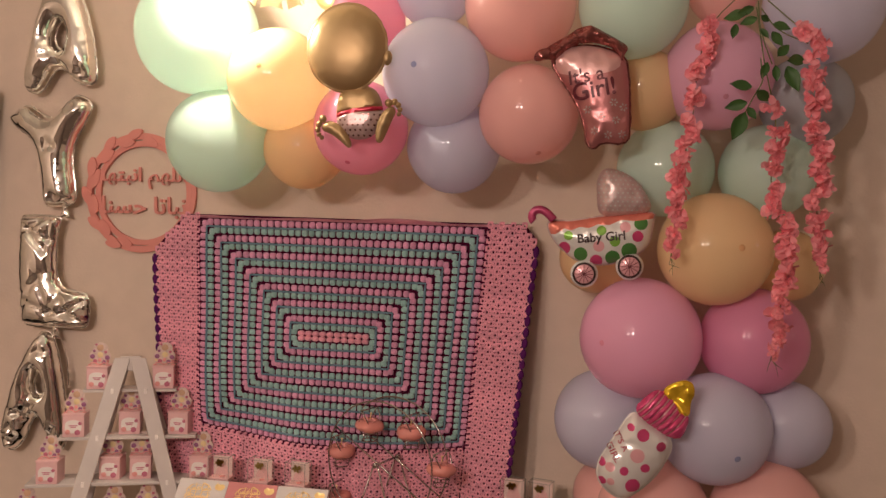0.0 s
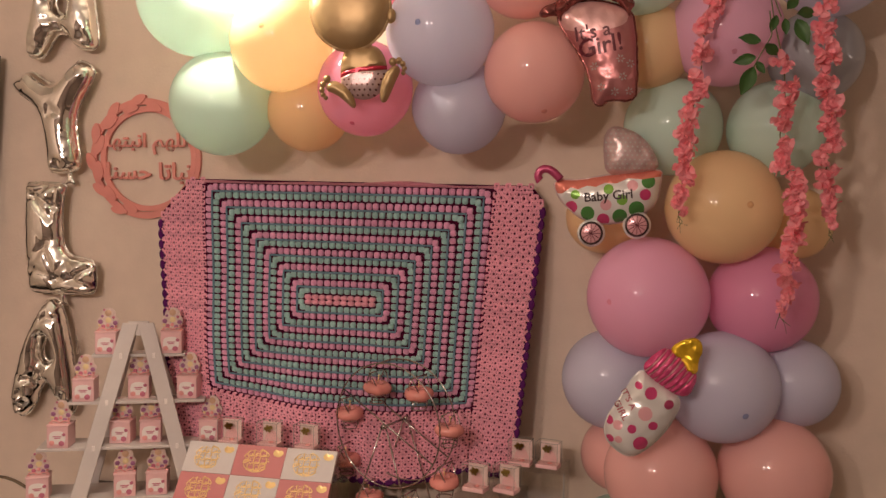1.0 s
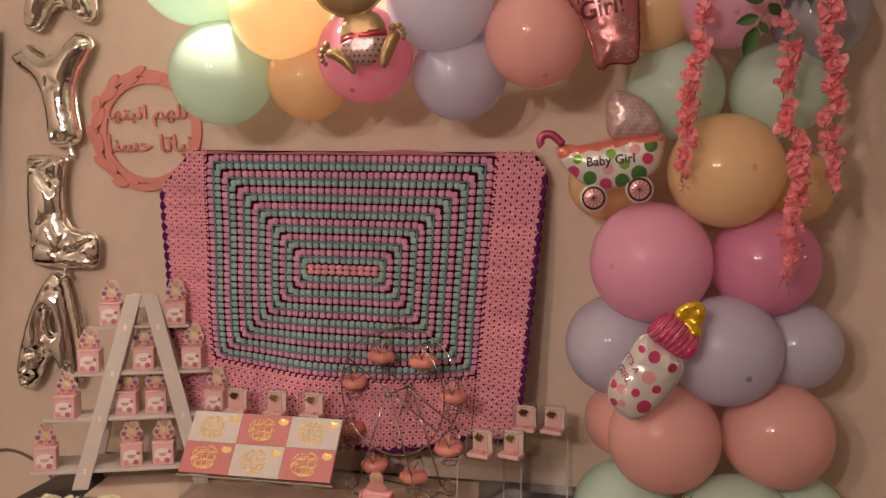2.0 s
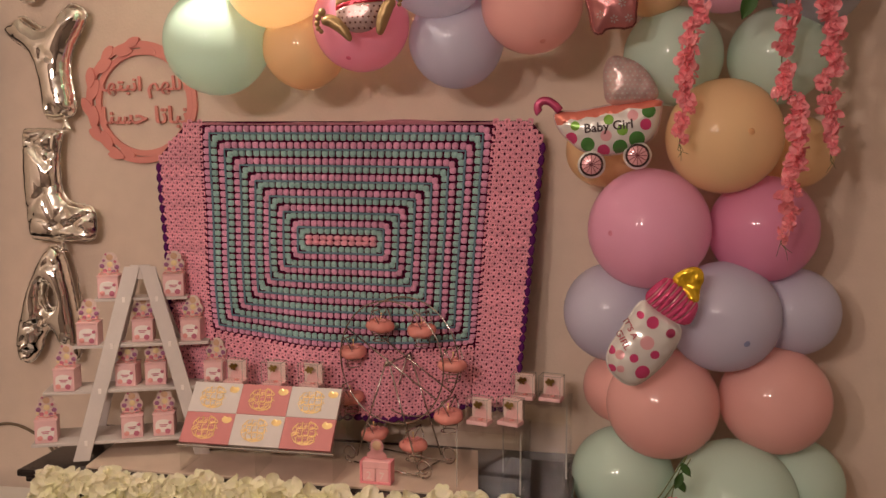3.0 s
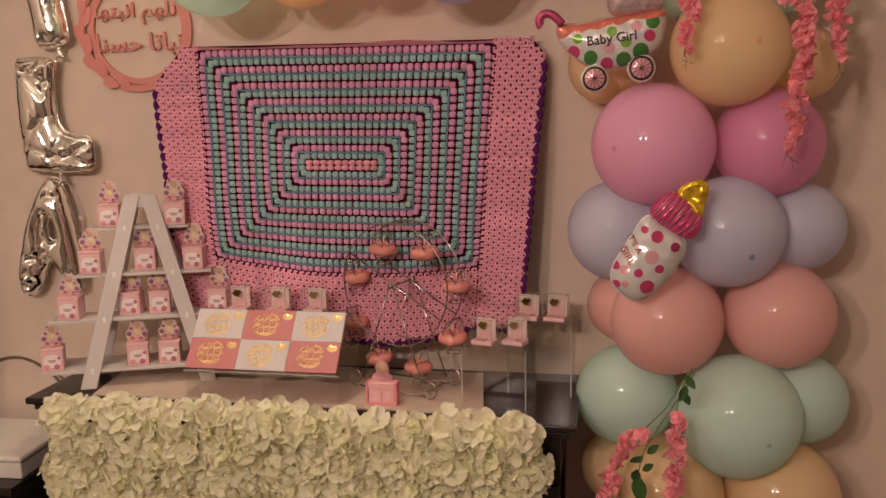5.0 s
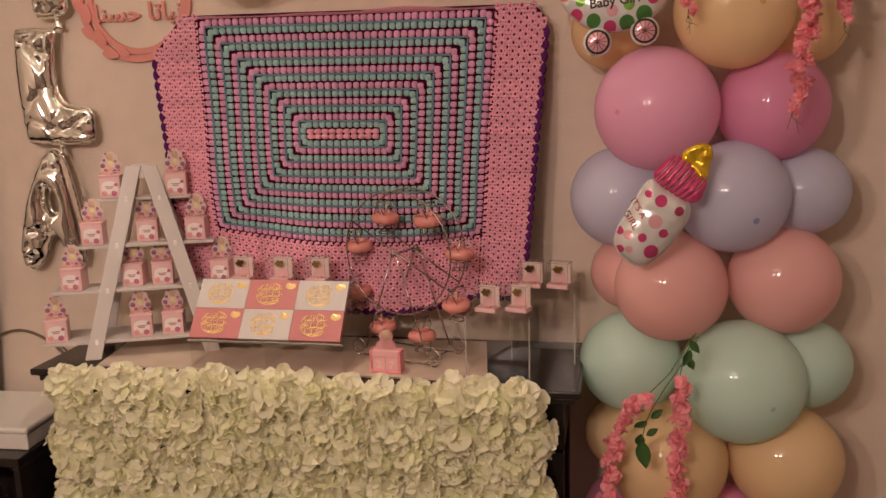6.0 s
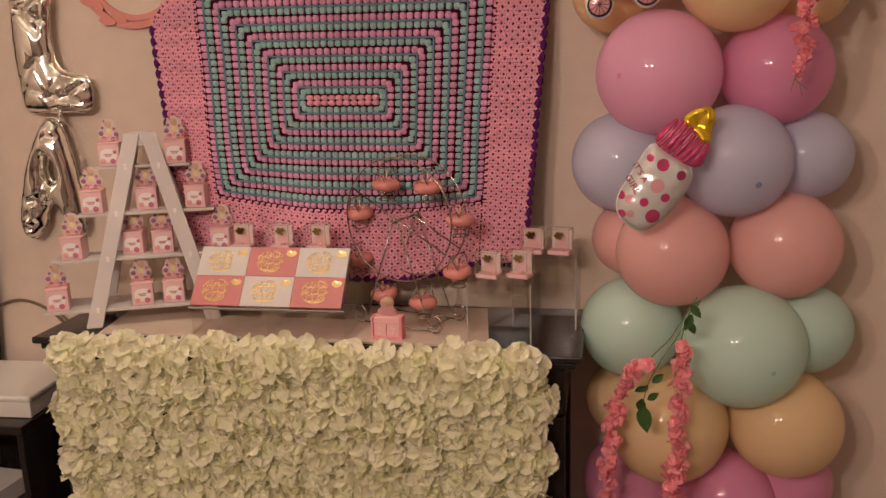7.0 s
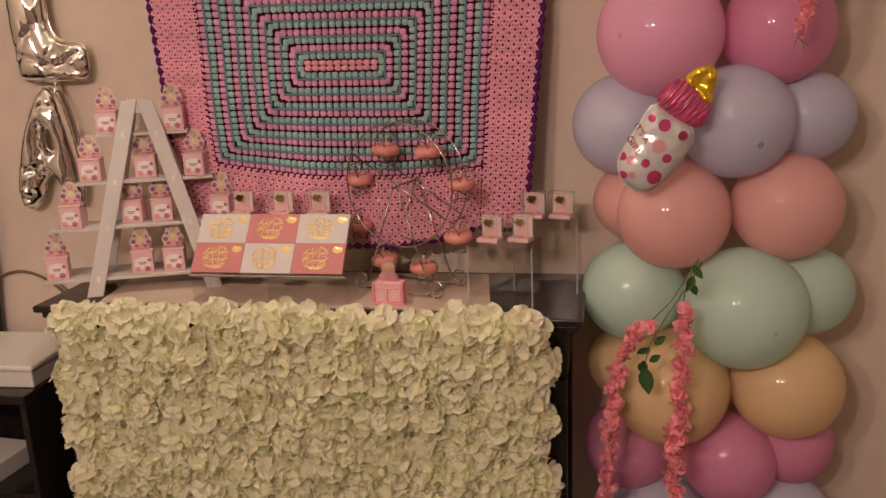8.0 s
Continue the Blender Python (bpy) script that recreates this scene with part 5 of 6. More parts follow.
# ---- clear gift boxes with a gold sprig ----
def clear_box():
    ob = thing("clear_gift_box", Matrix(), "clear gift box with a pale card and gold sprig", "gift box", "clear gift boxes")
    bm = bmesh.new()
    box(bm, -0.027, 0.027, -0.022, 0.014, 0, 0.010, 0.001)
    part("base", bm, PAPER_PINK, ob, "pale pink base", smooth=False)
    bm = bmesh.new()
    box(bm, -0.025, 0.025, 0.009, 0.0105, 0.0102, 0.060)
    card = part("back_card", bm, CARD_BLUSH, ob, "pale pink card", smooth=False)
    bm = bmesh.new()
    prism(bm, [(-0.020, 0.012), (0.020, 0.012), (0.010, 0.034), (-0.004, 0.040), (-0.016, 0.026)], 0.0078, 0.0088)
    part("printed_wash", bm, PAPER_PINK, card, "pink wash print", smooth=False)
    bm = bmesh.new()
    box(bm, -0.0275, 0.0275, -0.0225, 0.0145, 0.0105, 0.064)
    part("sleeve", bm, ACRYLIC, ob, "clear plastic sleeve", smooth=False)
    bm = bmesh.new()
    for x in (-0.0275, 0.0275):
        for y in (-0.0225, 0.0145):
            box(bm, x - 0.0005, x + 0.0005, y - 0.0005, y + 0.0005, 0.0105, 0.064)
        box(bm, x - 0.0005, x + 0.0005, -0.022, 0.014, 0.0635, 0.0645)
    for y in (-0.0225, 0.0145):
        box(bm, -0.027, 0.027, y - 0.0005, y + 0.0005, 0.0635, 0.0645)
    part("sleeve_edges", bm, ACRYLIC_EDGE, ob, "folded edges of the clear sleeve", smooth=False)
    bm = bmesh.new()
    # a butterfly-like sprig: two broad wings and two small ones on a stalk
    for turn, size in ((35, 0.016), (100, 0.013), (160, 0.012), (-40, 0.010), (230, 0.008)):
        way = Vector((math.cos(radians(turn)), 0, math.sin(radians(turn))))
        side = Vector((-way.z, 0, way.x))
        root = Vector((-0.006, -0.004, 0.042))
        bm.faces.new([bm.verts.new(root + way * (u * size) + side * (v * size)) for u, v in ((0, 0), (0.4, 0.34), (0.85, 0.30), (1, 0), (0.8, -0.30), (0.4, -0.30))])
    bmesh.ops.solidify(bm, geom=bm.faces[:], thickness=0.0006)
    part("gold_sprig", bm, OLD_GOLD, ob, "small gold sprig", smooth=False)
    bm = bmesh.new()
    lathe(bm, [(0, 0.004), (0.006, 0.003), (0.007, 0.0), (0, 0)], 10)
    bm.transform(Matrix.Translation((0.004, -0.006, 0.0104)))
    part("sweet", bm, SATIN, ob, "small pink sweet")
    return ob


box0 = clear_box()
spots = [pose(-0.951, -0.205, TOP + 0.2010, 0, 0, 2), pose(-0.842, -0.205, TOP + 0.2010, 0, 0, -3), pose(-0.742, -0.205, TOP + 0.2010, 0, 0, -6),
         pose(-0.297, -0.262, 1.0050, 0, 0, -16), pose(-0.223, -0.255, 1.0050, 0, 0, -20), pose(-0.203, -0.150, 1.0400, 0, 0, -8), pose(-0.133, -0.155, 1.0400, 0, 0, -14)]
for i, m in enumerate(spots):
    if i == 0:
        box0.matrix_world = m
    else:
        copy_thing(box0, m)


# ---- clear acrylic risers ----
def riser(m, w, d, h):
    ob = thing("acrylic_riser", m, "clear acrylic riser block on the console table", "riser", "acrylic risers")
    for name, dims in (("top_sheet", (-w, w, -d, d, h - 0.004, h)), ("side_sheet", (-w, -w + 0.003, -d, d, 0, h - 0.0045)), ("side_sheet", (w - 0.003, w, -d, d, 0, h - 0.0045)), ("back_sheet", (-w + 0.0035, w - 0.0035, d - 0.003, d, 0, h - 0.0045))):
        bm = bmesh.new()
        box(bm, *dims)
        part(name, bm, ACRYLIC, ob, smooth=False)
    for x in (-w + 0.0015, w - 0.0015):
        bm = bmesh.new()
        box(bm, x - 0.0015, x + 0.0015, -d - 0.0012, -d - 0.0002, 0, h)
        part("polished_edge", bm, ACRYLIC_EDGE, ob, smooth=False)
    return ob


riser(pose(-0.262, -0.262, TOP + 0.0065, 0, 0, -6), 0.078, 0.062, 1.0045 - TOP - 0.0065)
riser(pose(-0.168, -0.135, TOP + 0.0005, 0, 0, -4), 0.080, 0.058, 1.0395 - TOP - 0.0005)

# ---- wheel-shaped cake stand ----
WH = pose(-0.5175, -0.188, TOP + 0.0065, 0, 0, -20)
wheel = thing("wheel_cake_stand", WH, "chromed wire cake stand shaped like a big wheel", "cake stand")
HUB, WR, HALF = 0.272, 0.155, 0.036
WIRE = 0.0019
for s in (-1, 1):
    bm = bmesh.new()
    tube(bm, [(WR * math.cos(k * math.tau / 48), s * HALF, HUB + WR * math.sin(k * math.tau / 48)) for k in range(48)], WIRE, 8, closed=True)
    part("rim", bm, STEEL, wheel, "chromed wire rim")
    a = radians(-29)
    bm = bmesh.new()
    tube(bm, [(-WR * math.cos(a), s * HALF, HUB - WR * math.sin(a)), (WR * math.cos(a), s * HALF, HUB + WR * math.sin(a))], WIRE * 1.1, 8)
    part("spoke", bm, STEEL, wheel)
    for foot in (-1, 1):
        bm = bmesh.new()
        tube(bm, [(foot * 0.004, s * (HALF + 0.012), HUB + 0.004), (foot * 0.092, s * (HALF + 0.020), 0.022)], WIRE * 1.1, 8)
        part("strut", bm, STEEL, wheel)
        bm = bmesh.new()
        scroll = []
        for k in range(22):
            t = k / 21
            r = 0.024 - 0.012 * t
            a = radians(-100) + t * radians(420)
            scroll.append((foot * (0.112 + r * math.cos(a)), s * (HALF + 0.022), 0.026 + r * math.sin(a)))
        tube(bm, scroll, WIRE * 1.2, 8)
        part("scroll_foot", bm, STEEL, wheel)
    bm = bmesh.new()
    tube(bm, [(-0.100, s * (HALF + 0.022), 0.005), (0.100, s * (HALF + 0.022), 0.005)], WIRE * 1.2, 8)
    part("base_rail", bm, STEEL, wheel)
    bm = bmesh.new()
    lathe(bm, [(0, 0.006), (0.004, 0.006), (0.0065, 0.002), (0.0065, -0.004), (0, -0.004)], 12)
    bm.transform(Matrix.Translation((0, s * (HALF + 0.014), HUB)) @ Matrix.Rotation(radians(90 * s), 4, "X"))
    part("hub_nut", bm, STEEL, wheel)
bm = bmesh.new()
tube(bm, [(0, -HALF - 0.013, HUB), (0, HALF + 0.013, HUB)], WIRE * 1.5, 8)
part("axle", bm, STEEL, wheel)
for x in (-0.085, 0.085):
    bm = bmesh.new()
    tube(bm, [(x, -HALF - 0.022, 0.0056), (x, HALF + 0.022, 0.0056)], WIRE, 8)
    part("cross_rail", bm, STEEL, wheel)


def carrier(x, z):
    """A wire basket hung between the rims."""
    bm = bmesh.new()
    tube(bm, [(x, -HALF, z), (x, HALF, z)], WIRE, 6)
    for s in (-1, 1):
        tube(bm, [(x, s * HALF * 0.9, z), (x + 0.010, s * 0.030, z - 0.020), (x + 0.020, s * 0.020, z - 0.048), (x, s * 0.004, z - 0.060)], WIRE * 0.8, 6)
        tube(bm, [(x, s * HALF * 0.9, z), (x - 0.010, s * 0.030, z - 0.020), (x - 0.020, s * 0.020, z - 0.048), (x, s * 0.004, z - 0.060)], WIRE * 0.8, 6)
    for k in range(3):
        a = math.tau * k / 3 + 0.4
        tube(bm, [(x + 0.022 * math.cos(a), 0.022 * math.sin(a), z - 0.060), (x + 0.019 * math.cos(a), 0.019 * math.sin(a), z - 0.080)], WIRE * 0.7, 6)
    for r, h in ((0.022, 0.060), (0.027, 0.050), (0.019, 0.080)):
        tube(bm, [(x + r * math.cos(k * math.tau / 20), r * math.sin(k * math.tau / 20), z - h) for k in range(20)], WIRE * 0.8, 6, closed=True)
    return part("basket", bm, STEEL, wheel, "small chromed wire basket")


DONUT_DATA = []
for s in range(3):
    rnd = random.Random(s)
    bm = bmesh.new()
    ring = []
    for i in range(24):
        a = math.tau * i / 24
        row = []
        for k in range(10):
            b = math.tau * k / 10
            rr = 0.0165 * (1 + 0.06 * math.sin(a * 5 + s) + 0.05 * rnd.uniform(-1, 1))
            row.append(bm.verts.new(((0.0205 + rr * math.cos(b)) * math.cos(a), (0.0205 + rr * math.cos(b)) * math.sin(a), rr * 0.85 * math.sin(b))))
        ring.append(row)
    for a, b in zip(ring, ring[1:] + ring[:1]):
        for k in range(10):
            bm.faces.new((a[k], b[k], b[(k + 1) % 10], a[(k + 1) % 10]))
    DONUT_DATA.append(mesh_of(bm, "cake", DONUT))
bm = bmesh.new()
for s in (-1, 1):
    tube(bm, [(0, 0, 0.012), (s * 0.010, -0.004, 0.020), (s * 0.017, -0.004, 0.017), (s * 0.010, -0.005, 0.013), (0, 0, 0.012)], 0.0026, 6)
    tube(bm, [(0, 0, 0.013), (s * 0.006, -0.012, 0.011), (s * 0.010, -0.022, 0.008)], 0.0018, 5)
BOW_MESH = mesh_of(bm, "bow", SATIN)
bm = bmesh.new()
tube(bm, [(0, 0, 0.010), (0.001, 0, 0.030)], 0.0011, 5)
lathe(bm, [(0, 0.003), (0.002, 0.002), (0.003, 0), (0, -0.003)], 8, m=Matrix.Translation((0.001, 0, 0.031)))
PICK_MESH = mesh_of(bm, "pick", GOLD)
HANG = [(-0.055, 1.212), (0.070, 1.213), (-0.142, 1.134), (0.158, 1.135), (-0.152, 1.009), (0.148, 1.007), (-0.076, 0.924), (0.044, 0.915)]
for i, (dx, zc) in enumerate(HANG):
    z = zc - TOP - 0.0065
    carrier(dx, z + 0.046)
    cake = thing("ring_cake", WH @ pose(dx, 0, z + 0.0035, 6 * math.sin(i), 5 * math.cos(i * 2), 30 * i), "pink iced ring cake in a wire basket", "cake", "ring cakes on the wheel stand")
    for name, me in (("icing", DONUT_DATA[i % 3]), ("bow", BOW_MESH), ("pick", PICK_MESH)):
        ob = new(name, me)
        ob.parent = cake

# ---- block calendar ----
cal = thing("block_calendar", pose(-0.540, -0.318, TOP + 0.0065, 0, 0, -2), "pink block calendar with a doll-shaped card on top", "calendar")
bm = bmesh.new()
box(bm, -0.039, 0.039, -0.016, 0.016, 0, 0.006, 0.001)
box(bm, -0.039, -0.033, -0.016, 0.016, 0.0061, 0.056, 0.001)
box(bm, 0.033, 0.039, -0.016, 0.016, 0.0061, 0.056, 0.001)
box(bm, -0.0329, 0.0329, 0.010, 0.016, 0.0061, 0.056, 0.001)
part("holder", bm, HOT_PINK_PLASTIC, cal, smooth=False)
bm = bmesh.new()
box(bm, -0.0325, 0.0325, -0.014, 0.0095, 0.0385, 0.055, 0.001)
part("bar_block", bm, PALE_PINK_PLASTIC, cal, smooth=False)
for x, d in ((-0.0163, "2"), (0.0163, "7")):
    bm = bmesh.new()
    box(bm, x - 0.0157, x + 0.0157, -0.0145, 0.0095, 0.0065, 0.0378, 0.001)
    b = part("number_block", bm, PALE_PINK_PLASTIC, cal, smooth=False)
    bm = text_bm(d, 0.025, 0.0006, "CENTER", 0.0003)
    bm.transform(Matrix.Translation((x, -0.0148, 0.013)))
    part("numeral", bm, PAPER_BLUSH, b, "pale numeral", smooth=False)
bm = bmesh.new()
outline = smooth_loop([(-0.024, 0.057), (-0.026, 0.070), (-0.014, 0.078), (-0.019, 0.090), (-0.012, 0.104), (0.0, 0.109), (0.012, 0.104), (0.019, 0.090), (0.014, 0.078), (0.026, 0.070), (0.024, 0.057)], 2)
bm.faces.new([bm.verts.new((p.x, 0.0, p.y)) for p in outline])
bmesh.ops.solidify(bm, geom=bm.faces[:], thickness=0.003)
part("card_figure", bm, PALE_PINK_PLASTIC, cal, "pale pink doll-shaped card", smooth=False)
bm = bmesh.new()
lathe(bm, [(0, 0.0012), (0.0105, 0.0010), (0.012, 0)], 14)
bm.transform(Matrix.Translation((0, -0.0005, 0.091)) @ Matrix.Rotation(radians(90), 4, "X"))
part("card_disc", bm, PRINT_TAN, cal, "plain tan disc on the card")
# ---- hanging blossom vines ----
def leaf_bm(bm, m, size, rnd):
    """A pointed oval leaf folded along its midrib."""
    rows = []
    bend = rnd.uniform(0.1, 0.35)
    for u, w in ((0, 0.02), (0.12, 0.14), (0.30, 0.25), (0.50, 0.27), (0.70, 0.21), (0.87, 0.10), (1.0, 0.01)):
        rows.append([bm.verts.new(m @ (Vector((k * w, u, 0.14 * abs(k) * (1 - 0.6 * u) - bend * u * u)) * size)) for k in (-1, -0.5, 0, 0.5, 1)])
    for a, b in zip(rows, rows[1:]):
        for k in range(4):
            bm.faces.new((a[k], a[k + 1], b[k + 1], b[k]))


BLOSSOM = []
for s in range(6):
    rnd = random.Random(90 + s)
    bm = bmesh.new()
    for k in range(5):
        d = Vector((rnd.uniform(-1, 1), rnd.uniform(-0.9, -0.2), rnd.uniform(-0.9, 0.6))).normalized()
        m = Matrix.Translation(d * 0.007) @ d.to_track_quat("Z", "Y").to_matrix().to_4x4() @ Matrix.Rotation(rnd.uniform(0, 6), 4, "Z")
        floret(bm, m, rnd.uniform(0.009, 0.016), rnd, rnd.choice((2, 3, 3)))
    BLOSSOM.append(mesh_of(bm, "blossom", PETAL_PINK))


def spline(pts, n):
    """An even walk along a polyline."""
    pts = [Vector(p) for p in pts]
    seg = [(b - a).length for a, b in zip(pts, pts[1:])]
    total, out = sum(seg), []
    for i in range(n + 1):
        d, k = total * i / n, 0
        while k < len(seg) - 1 and d > seg[k]:
            d -= seg[k]
            k += 1
        out.append(pts[k].lerp(pts[k + 1], min(1, d / seg[k])))
    return [(out[max(0, i - 1)] + out[i] * 2 + out[min(n, i + 1)]) / 4 for i in range(n + 1)]


def vine(pts, gaps, seed, tail=True, bare=0.0):
    """A stem hung over the balloons, thick with blossom but for the gaps."""
    rnd = random.Random(seed)
    ob = thing("blossom_vine", Matrix.Translation(pts[0]), "hanging artificial vine of coral pink blossom over the balloons", "garland", "blossom vines")
    o = Vector(pts[0])
    line = [p - o for p in spline(pts, 60)]
    bm = bmesh.new()
    tube(bm, line, 0.0013, 6)
    end = line[-1]
    for k in range(3):
        tube(bm, [end, end + Vector((rnd.uniform(-0.006, 0.012), -0.004, -0.012)), end + Vector((rnd.uniform(-0.012, 0.024), -0.006, -0.020 - 0.008 * k))], 0.0009, 5, r_end=0.0004)
    part("stem", bm, STEM, ob, "thin green stem")
    total = sum((b - a).length for a, b in zip(line, line[1:]))
    n = int(total / 0.0118)
    for i in range(n):
        t = i / n
        if t < bare or any(a < t < b for a, b in gaps):
            continue
        p = line[min(60, int(t * 60))].lerp(line[min(60, int(t * 60) + 1)], t * 60 % 1)
        taper = 1.0 if t < 0.85 else 1.0 - (t - 0.85) * 2.0
        h = new("blossom", BLOSSOM[rnd.randrange(6)])
        h.parent = ob
        k = rnd.uniform(0.85, 1.15) * taper
        h.matrix_basis = pose(p.x + rnd.uniform(-0.013, 0.013) * taper, p.y - 0.006 + rnd.uniform(-0.008, 0.004), p.z, rnd.uniform(-35, 35), rnd.uniform(0, 360), rnd.uniform(-40, 40)) @ Matrix.Diagonal((k, k, k, 1))
    return ob


vine([(0.262, -0.350, 2.222), (0.225, -0.355, 2.185), (0.196, -0.360, 2.139), (0.182, -0.355, 2.050), (0.180, -0.345, 1.983), (0.160, -0.345, 1.860), (0.150, -0.350, 1.760), (0.141, -0.362, 1.665)], [(0.34, 0.37), (0.44, 0.47)], 1, bare=0.12)
vine([(0.300, -0.345, 2.205), (0.320, -0.350, 2.080), (0.348, -0.335, 1.975), (0.353, -0.325, 1.900), (0.346, -0.315, 1.840), (0.360, -0.330, 1.770), (0.375, -0.350, 1.719), (0.372, -0.350, 1.599), (0.357, -0.330, 1.455)], [(0.30, 0.335), (0.46, 0.50)], 2, bare=0.28)
vine([(0.320, -0.350, 2.215), (0.375, -0.365, 2.160), (0.418, -0.370, 2.115), (0.424, -0.350, 1.993), (0.446, -0.300, 1.867), (0.446, -0.295, 1.760), (0.460, -0.285, 1.640)], [(0.27, 0.29)], 3, bare=0.15)
vine([(0.176, -0.375, 1.000), (0.150, -0.380, 0.940), (0.143, -0.372, 0.890), (0.152, -0.362, 0.800), (0.147, -0.362, 0.668), (0.137, -0.355, 0.520), (0.132, -0.345, 0.330)], [], 4, bare=0.17)
vine([(0.172, -0.375, 0.995), (0.120, -0.375, 0.900), (0.070, -0.365, 0.840), (0.030, -0.345, 0.800), (0.000, -0.340, 0.700), (-0.012, -0.338, 0.600), (-0.016, -0.330, 0.470), (-0.020, -0.320, 0.330)], [], 5, bare=0.26)


def leaf_spray(stems, leaves, seed, label):
    rnd = random.Random(seed)
    o = Vector(stems[0][0])
    ob = thing("leaf_spray", Matrix.Translation(o), label, "foliage", "leaf sprays of the vines")
    for stem in stems:
        bm = bmesh.new()
        tube(bm, [p - o for p in spline(stem, 16)], 0.0013, 6)
        part("stem", bm, STEM, ob)
    for x, y, z, turn, size in leaves:
        bm = bmesh.new()
        leaf_bm(bm, pose(x, y, z, 0, turn, 0) @ pose(0, 0, 0, 90 + rnd.uniform(-25, 25), 0, rnd.uniform(-20, 20)), size, rnd)
        bm.transform(Matrix.Translation(-o))
        part("leaf", bm, LEAF, ob)
    return ob


leaf_spray([[(0.300, -0.366, 2.211), (0.305, -0.366, 2.156), (0.320, -0.366, 2.108), (0.333, -0.366, 2.075)], [(0.306, -0.362, 2.196), (0.334, -0.362, 2.156), (0.357, -0.362, 2.140), (0.404, -0.362, 2.119)]],
           [(0.279, -0.372, 2.178, -82, 0.050), (0.257, -0.372, 2.161, -171, 0.031), (0.298, -0.372, 2.170, -109, 0.036), (0.305, -0.372, 2.178, 127, 0.026), (0.290, -0.372, 2.194, -111, 0.034), (0.330, -0.372, 2.157, 103, 0.036), (0.305, -0.372, 2.148, 146, 0.027),
            (0.329, -0.372, 2.143, 144, 0.036), (0.340, -0.372, 2.091, 42, 0.039), (0.359, -0.372, 2.082, 81, 0.046), (0.320, -0.372, 2.081, -172, 0.035), (0.336, -0.372, 2.073, 168, 0.033), (0.360, -0.372, 2.069, 154, 0.055)], 1, "spray of dark green leaves above the balloons")
leaf_spray([[(0.309, -0.364, 2.093), (0.316, -0.364, 2.042), (0.295, -0.364, 2.005), (0.281, -0.364, 1.975)]], [(0.290, -0.372, 2.027, -86, 0.046), (0.301, -0.372, 2.024, 131, 0.043), (0.283, -0.372, 1.997, -104, 0.044), (0.285, -0.372, 1.987, 143, 0.030), (0.279, -0.372, 1.977, -162, 0.060)], 2, "spray of green leaves hanging before the balloons")
leaf_spray([[(0.183, -0.384, 0.995), (0.157, -0.384, 0.946), (0.109, -0.384, 0.867), (0.074, -0.384, 0.799), (0.063, -0.384, 0.744)]],
           [(0.083, -0.385, 0.799, 50, 0.033), (0.073, -0.385, 0.758, 58, 0.031), (0.065, -0.385, 0.746, 170, 0.064), (0.062, -0.385, 0.763, -173, 0.042), (0.074, -0.385, 0.795, -138, 0.040), (0.162, -0.4, 0.989, 146, 0.034), (0.160, -0.4, 0.966, -160, 0.038), (0.158, -0.4, 0.951, 160, 0.033)], 4, "spray of green leaves on the balloon column")

# ---- wall lamp above the garland ----
lampob = thing("wall_lamp", pose(-0.755, -0.385, 2.244), "lit cream glass wall lamp shaped like open petals", "lamp")
rnd = random.Random(4)
for k in range(6):
    a = math.tau * k / 6
    bm = bmesh.new()
    rows = []
    for u in range(5):
        t = u / 4
        r = 0.016 + 0.050 * t
        rows.append([bm.verts.new((r * math.cos(a + w * 0.42), r * math.sin(a + w * 0.42), 0.030 - 0.050 * t * t + 0.012 * t * abs(w) + 0.01 * math.cos(w * 3) * t)) for w in (-1, -0.5, 0, 0.5, 1)])
    for p, q in zip(rows, rows[1:]):
        for i in range(4):
            bm.faces.new((p[i], p[i + 1], q[i + 1], q[i]))
    bmesh.ops.solidify(bm, geom=bm.faces[:], thickness=0.002)
    part("glass_petal", bm, LAMP_GLASS, lampob)
bm = bmesh.new()
tube(bm, [(0, 0, 0.03), (0, 0.05, 0.09), (0, 0.38, 0.10)], 0.006, 10)
part("arm", bm, GOLD, lampob, "brass arm")
bm = bmesh.new()
lathe(bm, [(0, 0.012), (0.03, 0.010), (0.04, 0.0), (0, 0)], 20)
bm.transform(Matrix.Translation((0, 0.384, 0.10)) @ Matrix.Rotation(radians(90), 4, "X"))
part("wall_plate", bm, GOLD, lampob, "brass wall plate")

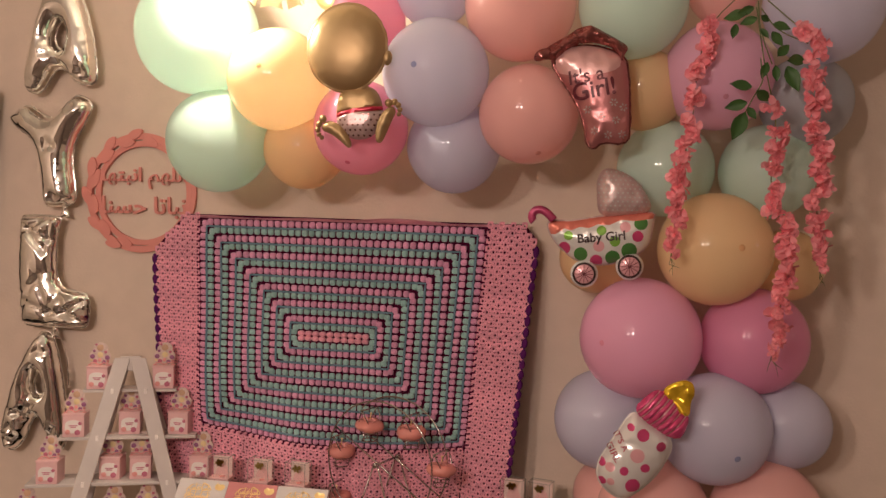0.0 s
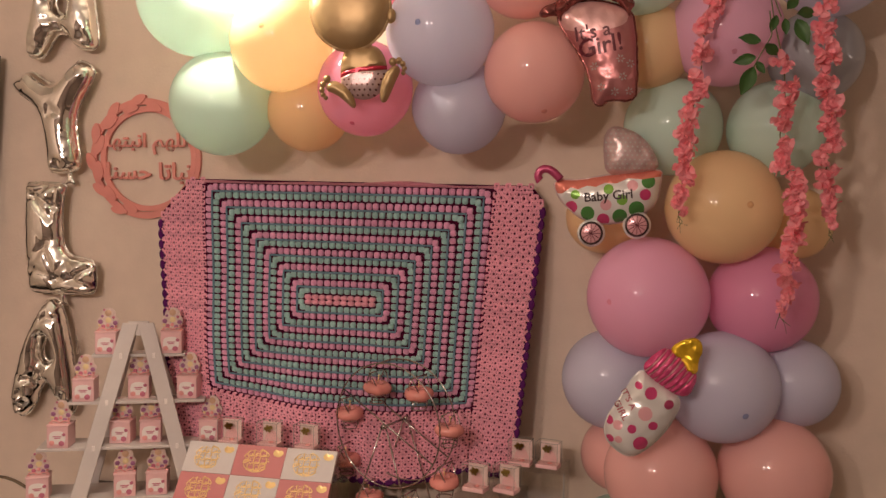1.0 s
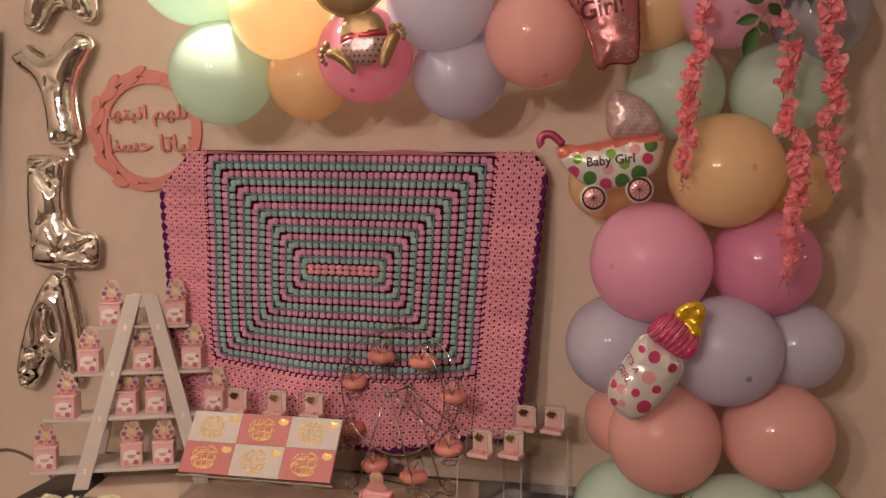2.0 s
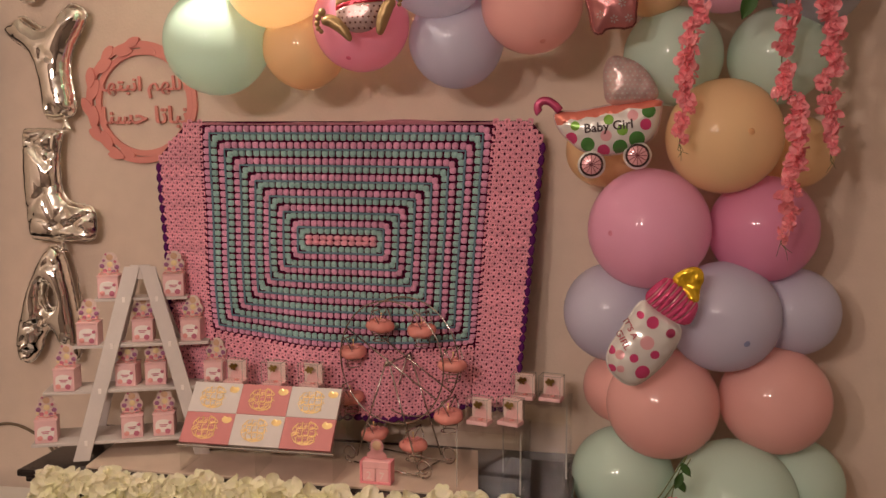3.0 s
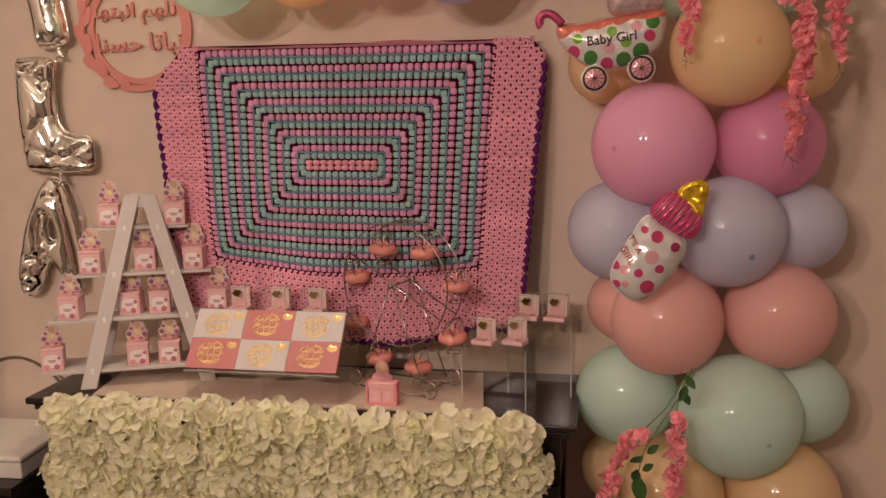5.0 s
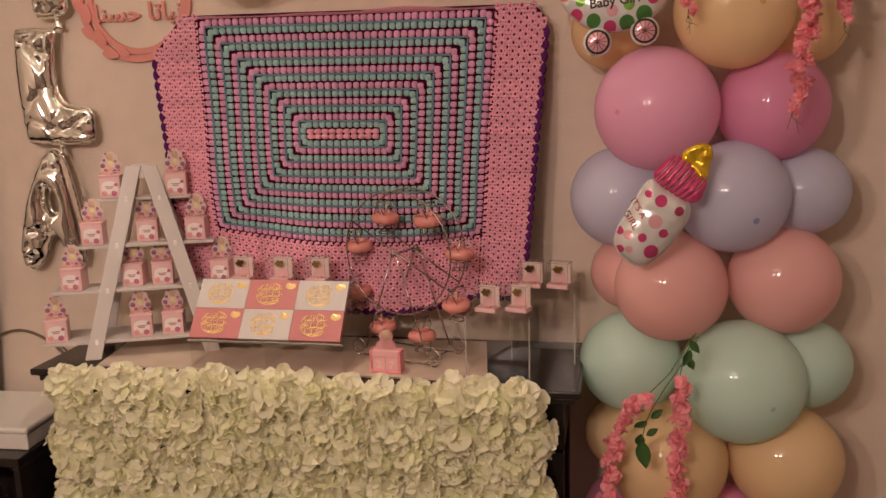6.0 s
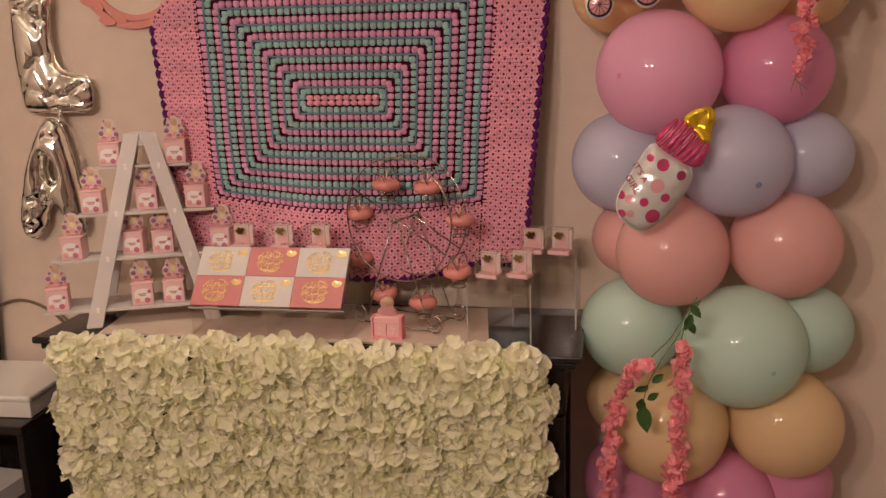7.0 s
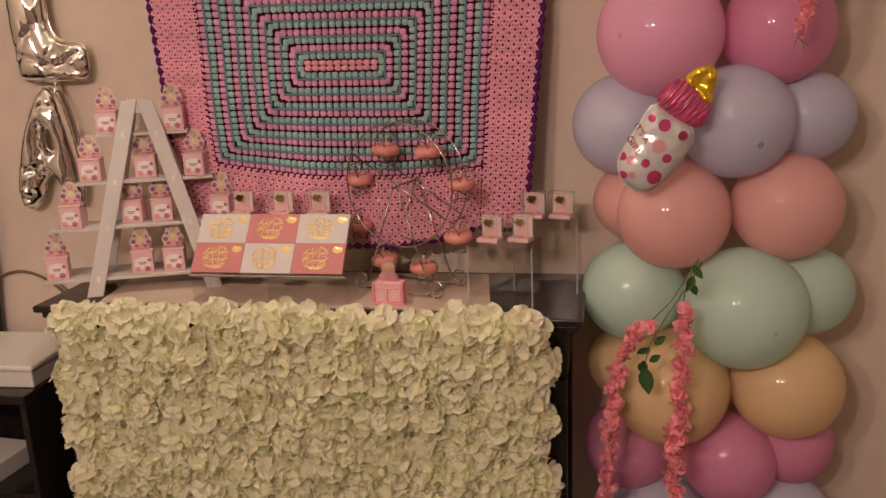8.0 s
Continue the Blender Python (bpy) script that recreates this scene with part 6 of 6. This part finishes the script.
# ---- low bench with white boxes beside the console ----
bench = thing("low_bench", pose(-1.95, -0.20, 0), "dark low bench with a shelf beside the console", "bench")
for name, dims in (("bench_top", (-0.55, 0.40, -0.18, 0.18, 0.570, 0.595)), ("bench_shelf", (-0.53, 0.38, -0.17, 0.17, 0.272, 0.294)), ("bench_side", (-0.55, -0.53, -0.18, 0.18, 0, 0.5695)), ("bench_side", (0.382, 0.400, -0.18, 0.18, 0, 0.5695)), ("bench_back", (-0.529, 0.381, 0.160, 0.178, 0.0, 0.5695))):
    bm = bmesh.new()
    box(bm, *dims, 0.003)
    part(name, bm, BLACK_WOOD, bench, smooth=False)
carton = thing("white_carton", pose(-1.78, -0.205, 0.5955, 0, 0, 3), "long white carton with a lid on the dark bench", "box")
bm = bmesh.new()
box(bm, -0.28, 0.215, -0.130, 0.140, 0, 0.046, 0.004)
part("carton_body", bm, WHITE_PLASTIC, carton, smooth=False)
bm = bmesh.new()
box(bm, -0.284, 0.219, -0.134, 0.144, 0.0465, 0.064, 0.006)
part("carton_lid", bm, WHITE_PLASTIC, carton, smooth=False)
bm = bmesh.new()
box(bm, -0.26, 0.10, -0.12, 0.10, 0, 0.055, 0.003)
solid("white_box", bm, WHITE_PLASTIC, pose(-1.82, -0.26, 0.2945, 0, 0, -4), "flat white box on the shelf of the bench", "box", smooth=False)

# ---- loose cables along the wall ----
bm = bmesh.new()
tube(bm, spline([(-1.964, -0.012, 0.519), (-1.924, -0.012, 0.759), (-1.864, -0.012, 0.819), (-1.826, -0.012, 0.832), (-1.787, -0.012, 0.838), (-1.753, -0.012, 0.833), (-1.722, -0.012, 0.821), (-1.681, -0.012, 0.799), (-1.643, -0.012, 0.763), (-1.593, -0.012, 0.673), (-1.593, -0.012, 0.0)], 60), 0.0045, 8)
solid("power_cable", bm, CABLE, Matrix(), "brown power cable looped against the wall", "cable")
bm = bmesh.new()
tube(bm, spline([(-1.707, -0.010, 0.832), (-1.667, -0.010, 0.802), (-1.628, -0.010, 0.768), (-1.568, -0.010, 0.668), (-1.568, -0.010, 0.0)], 30), 0.0035, 8)
solid("power_cable", bm, CABLE, Matrix(), "thin brown cable hanging behind the console", "cable")
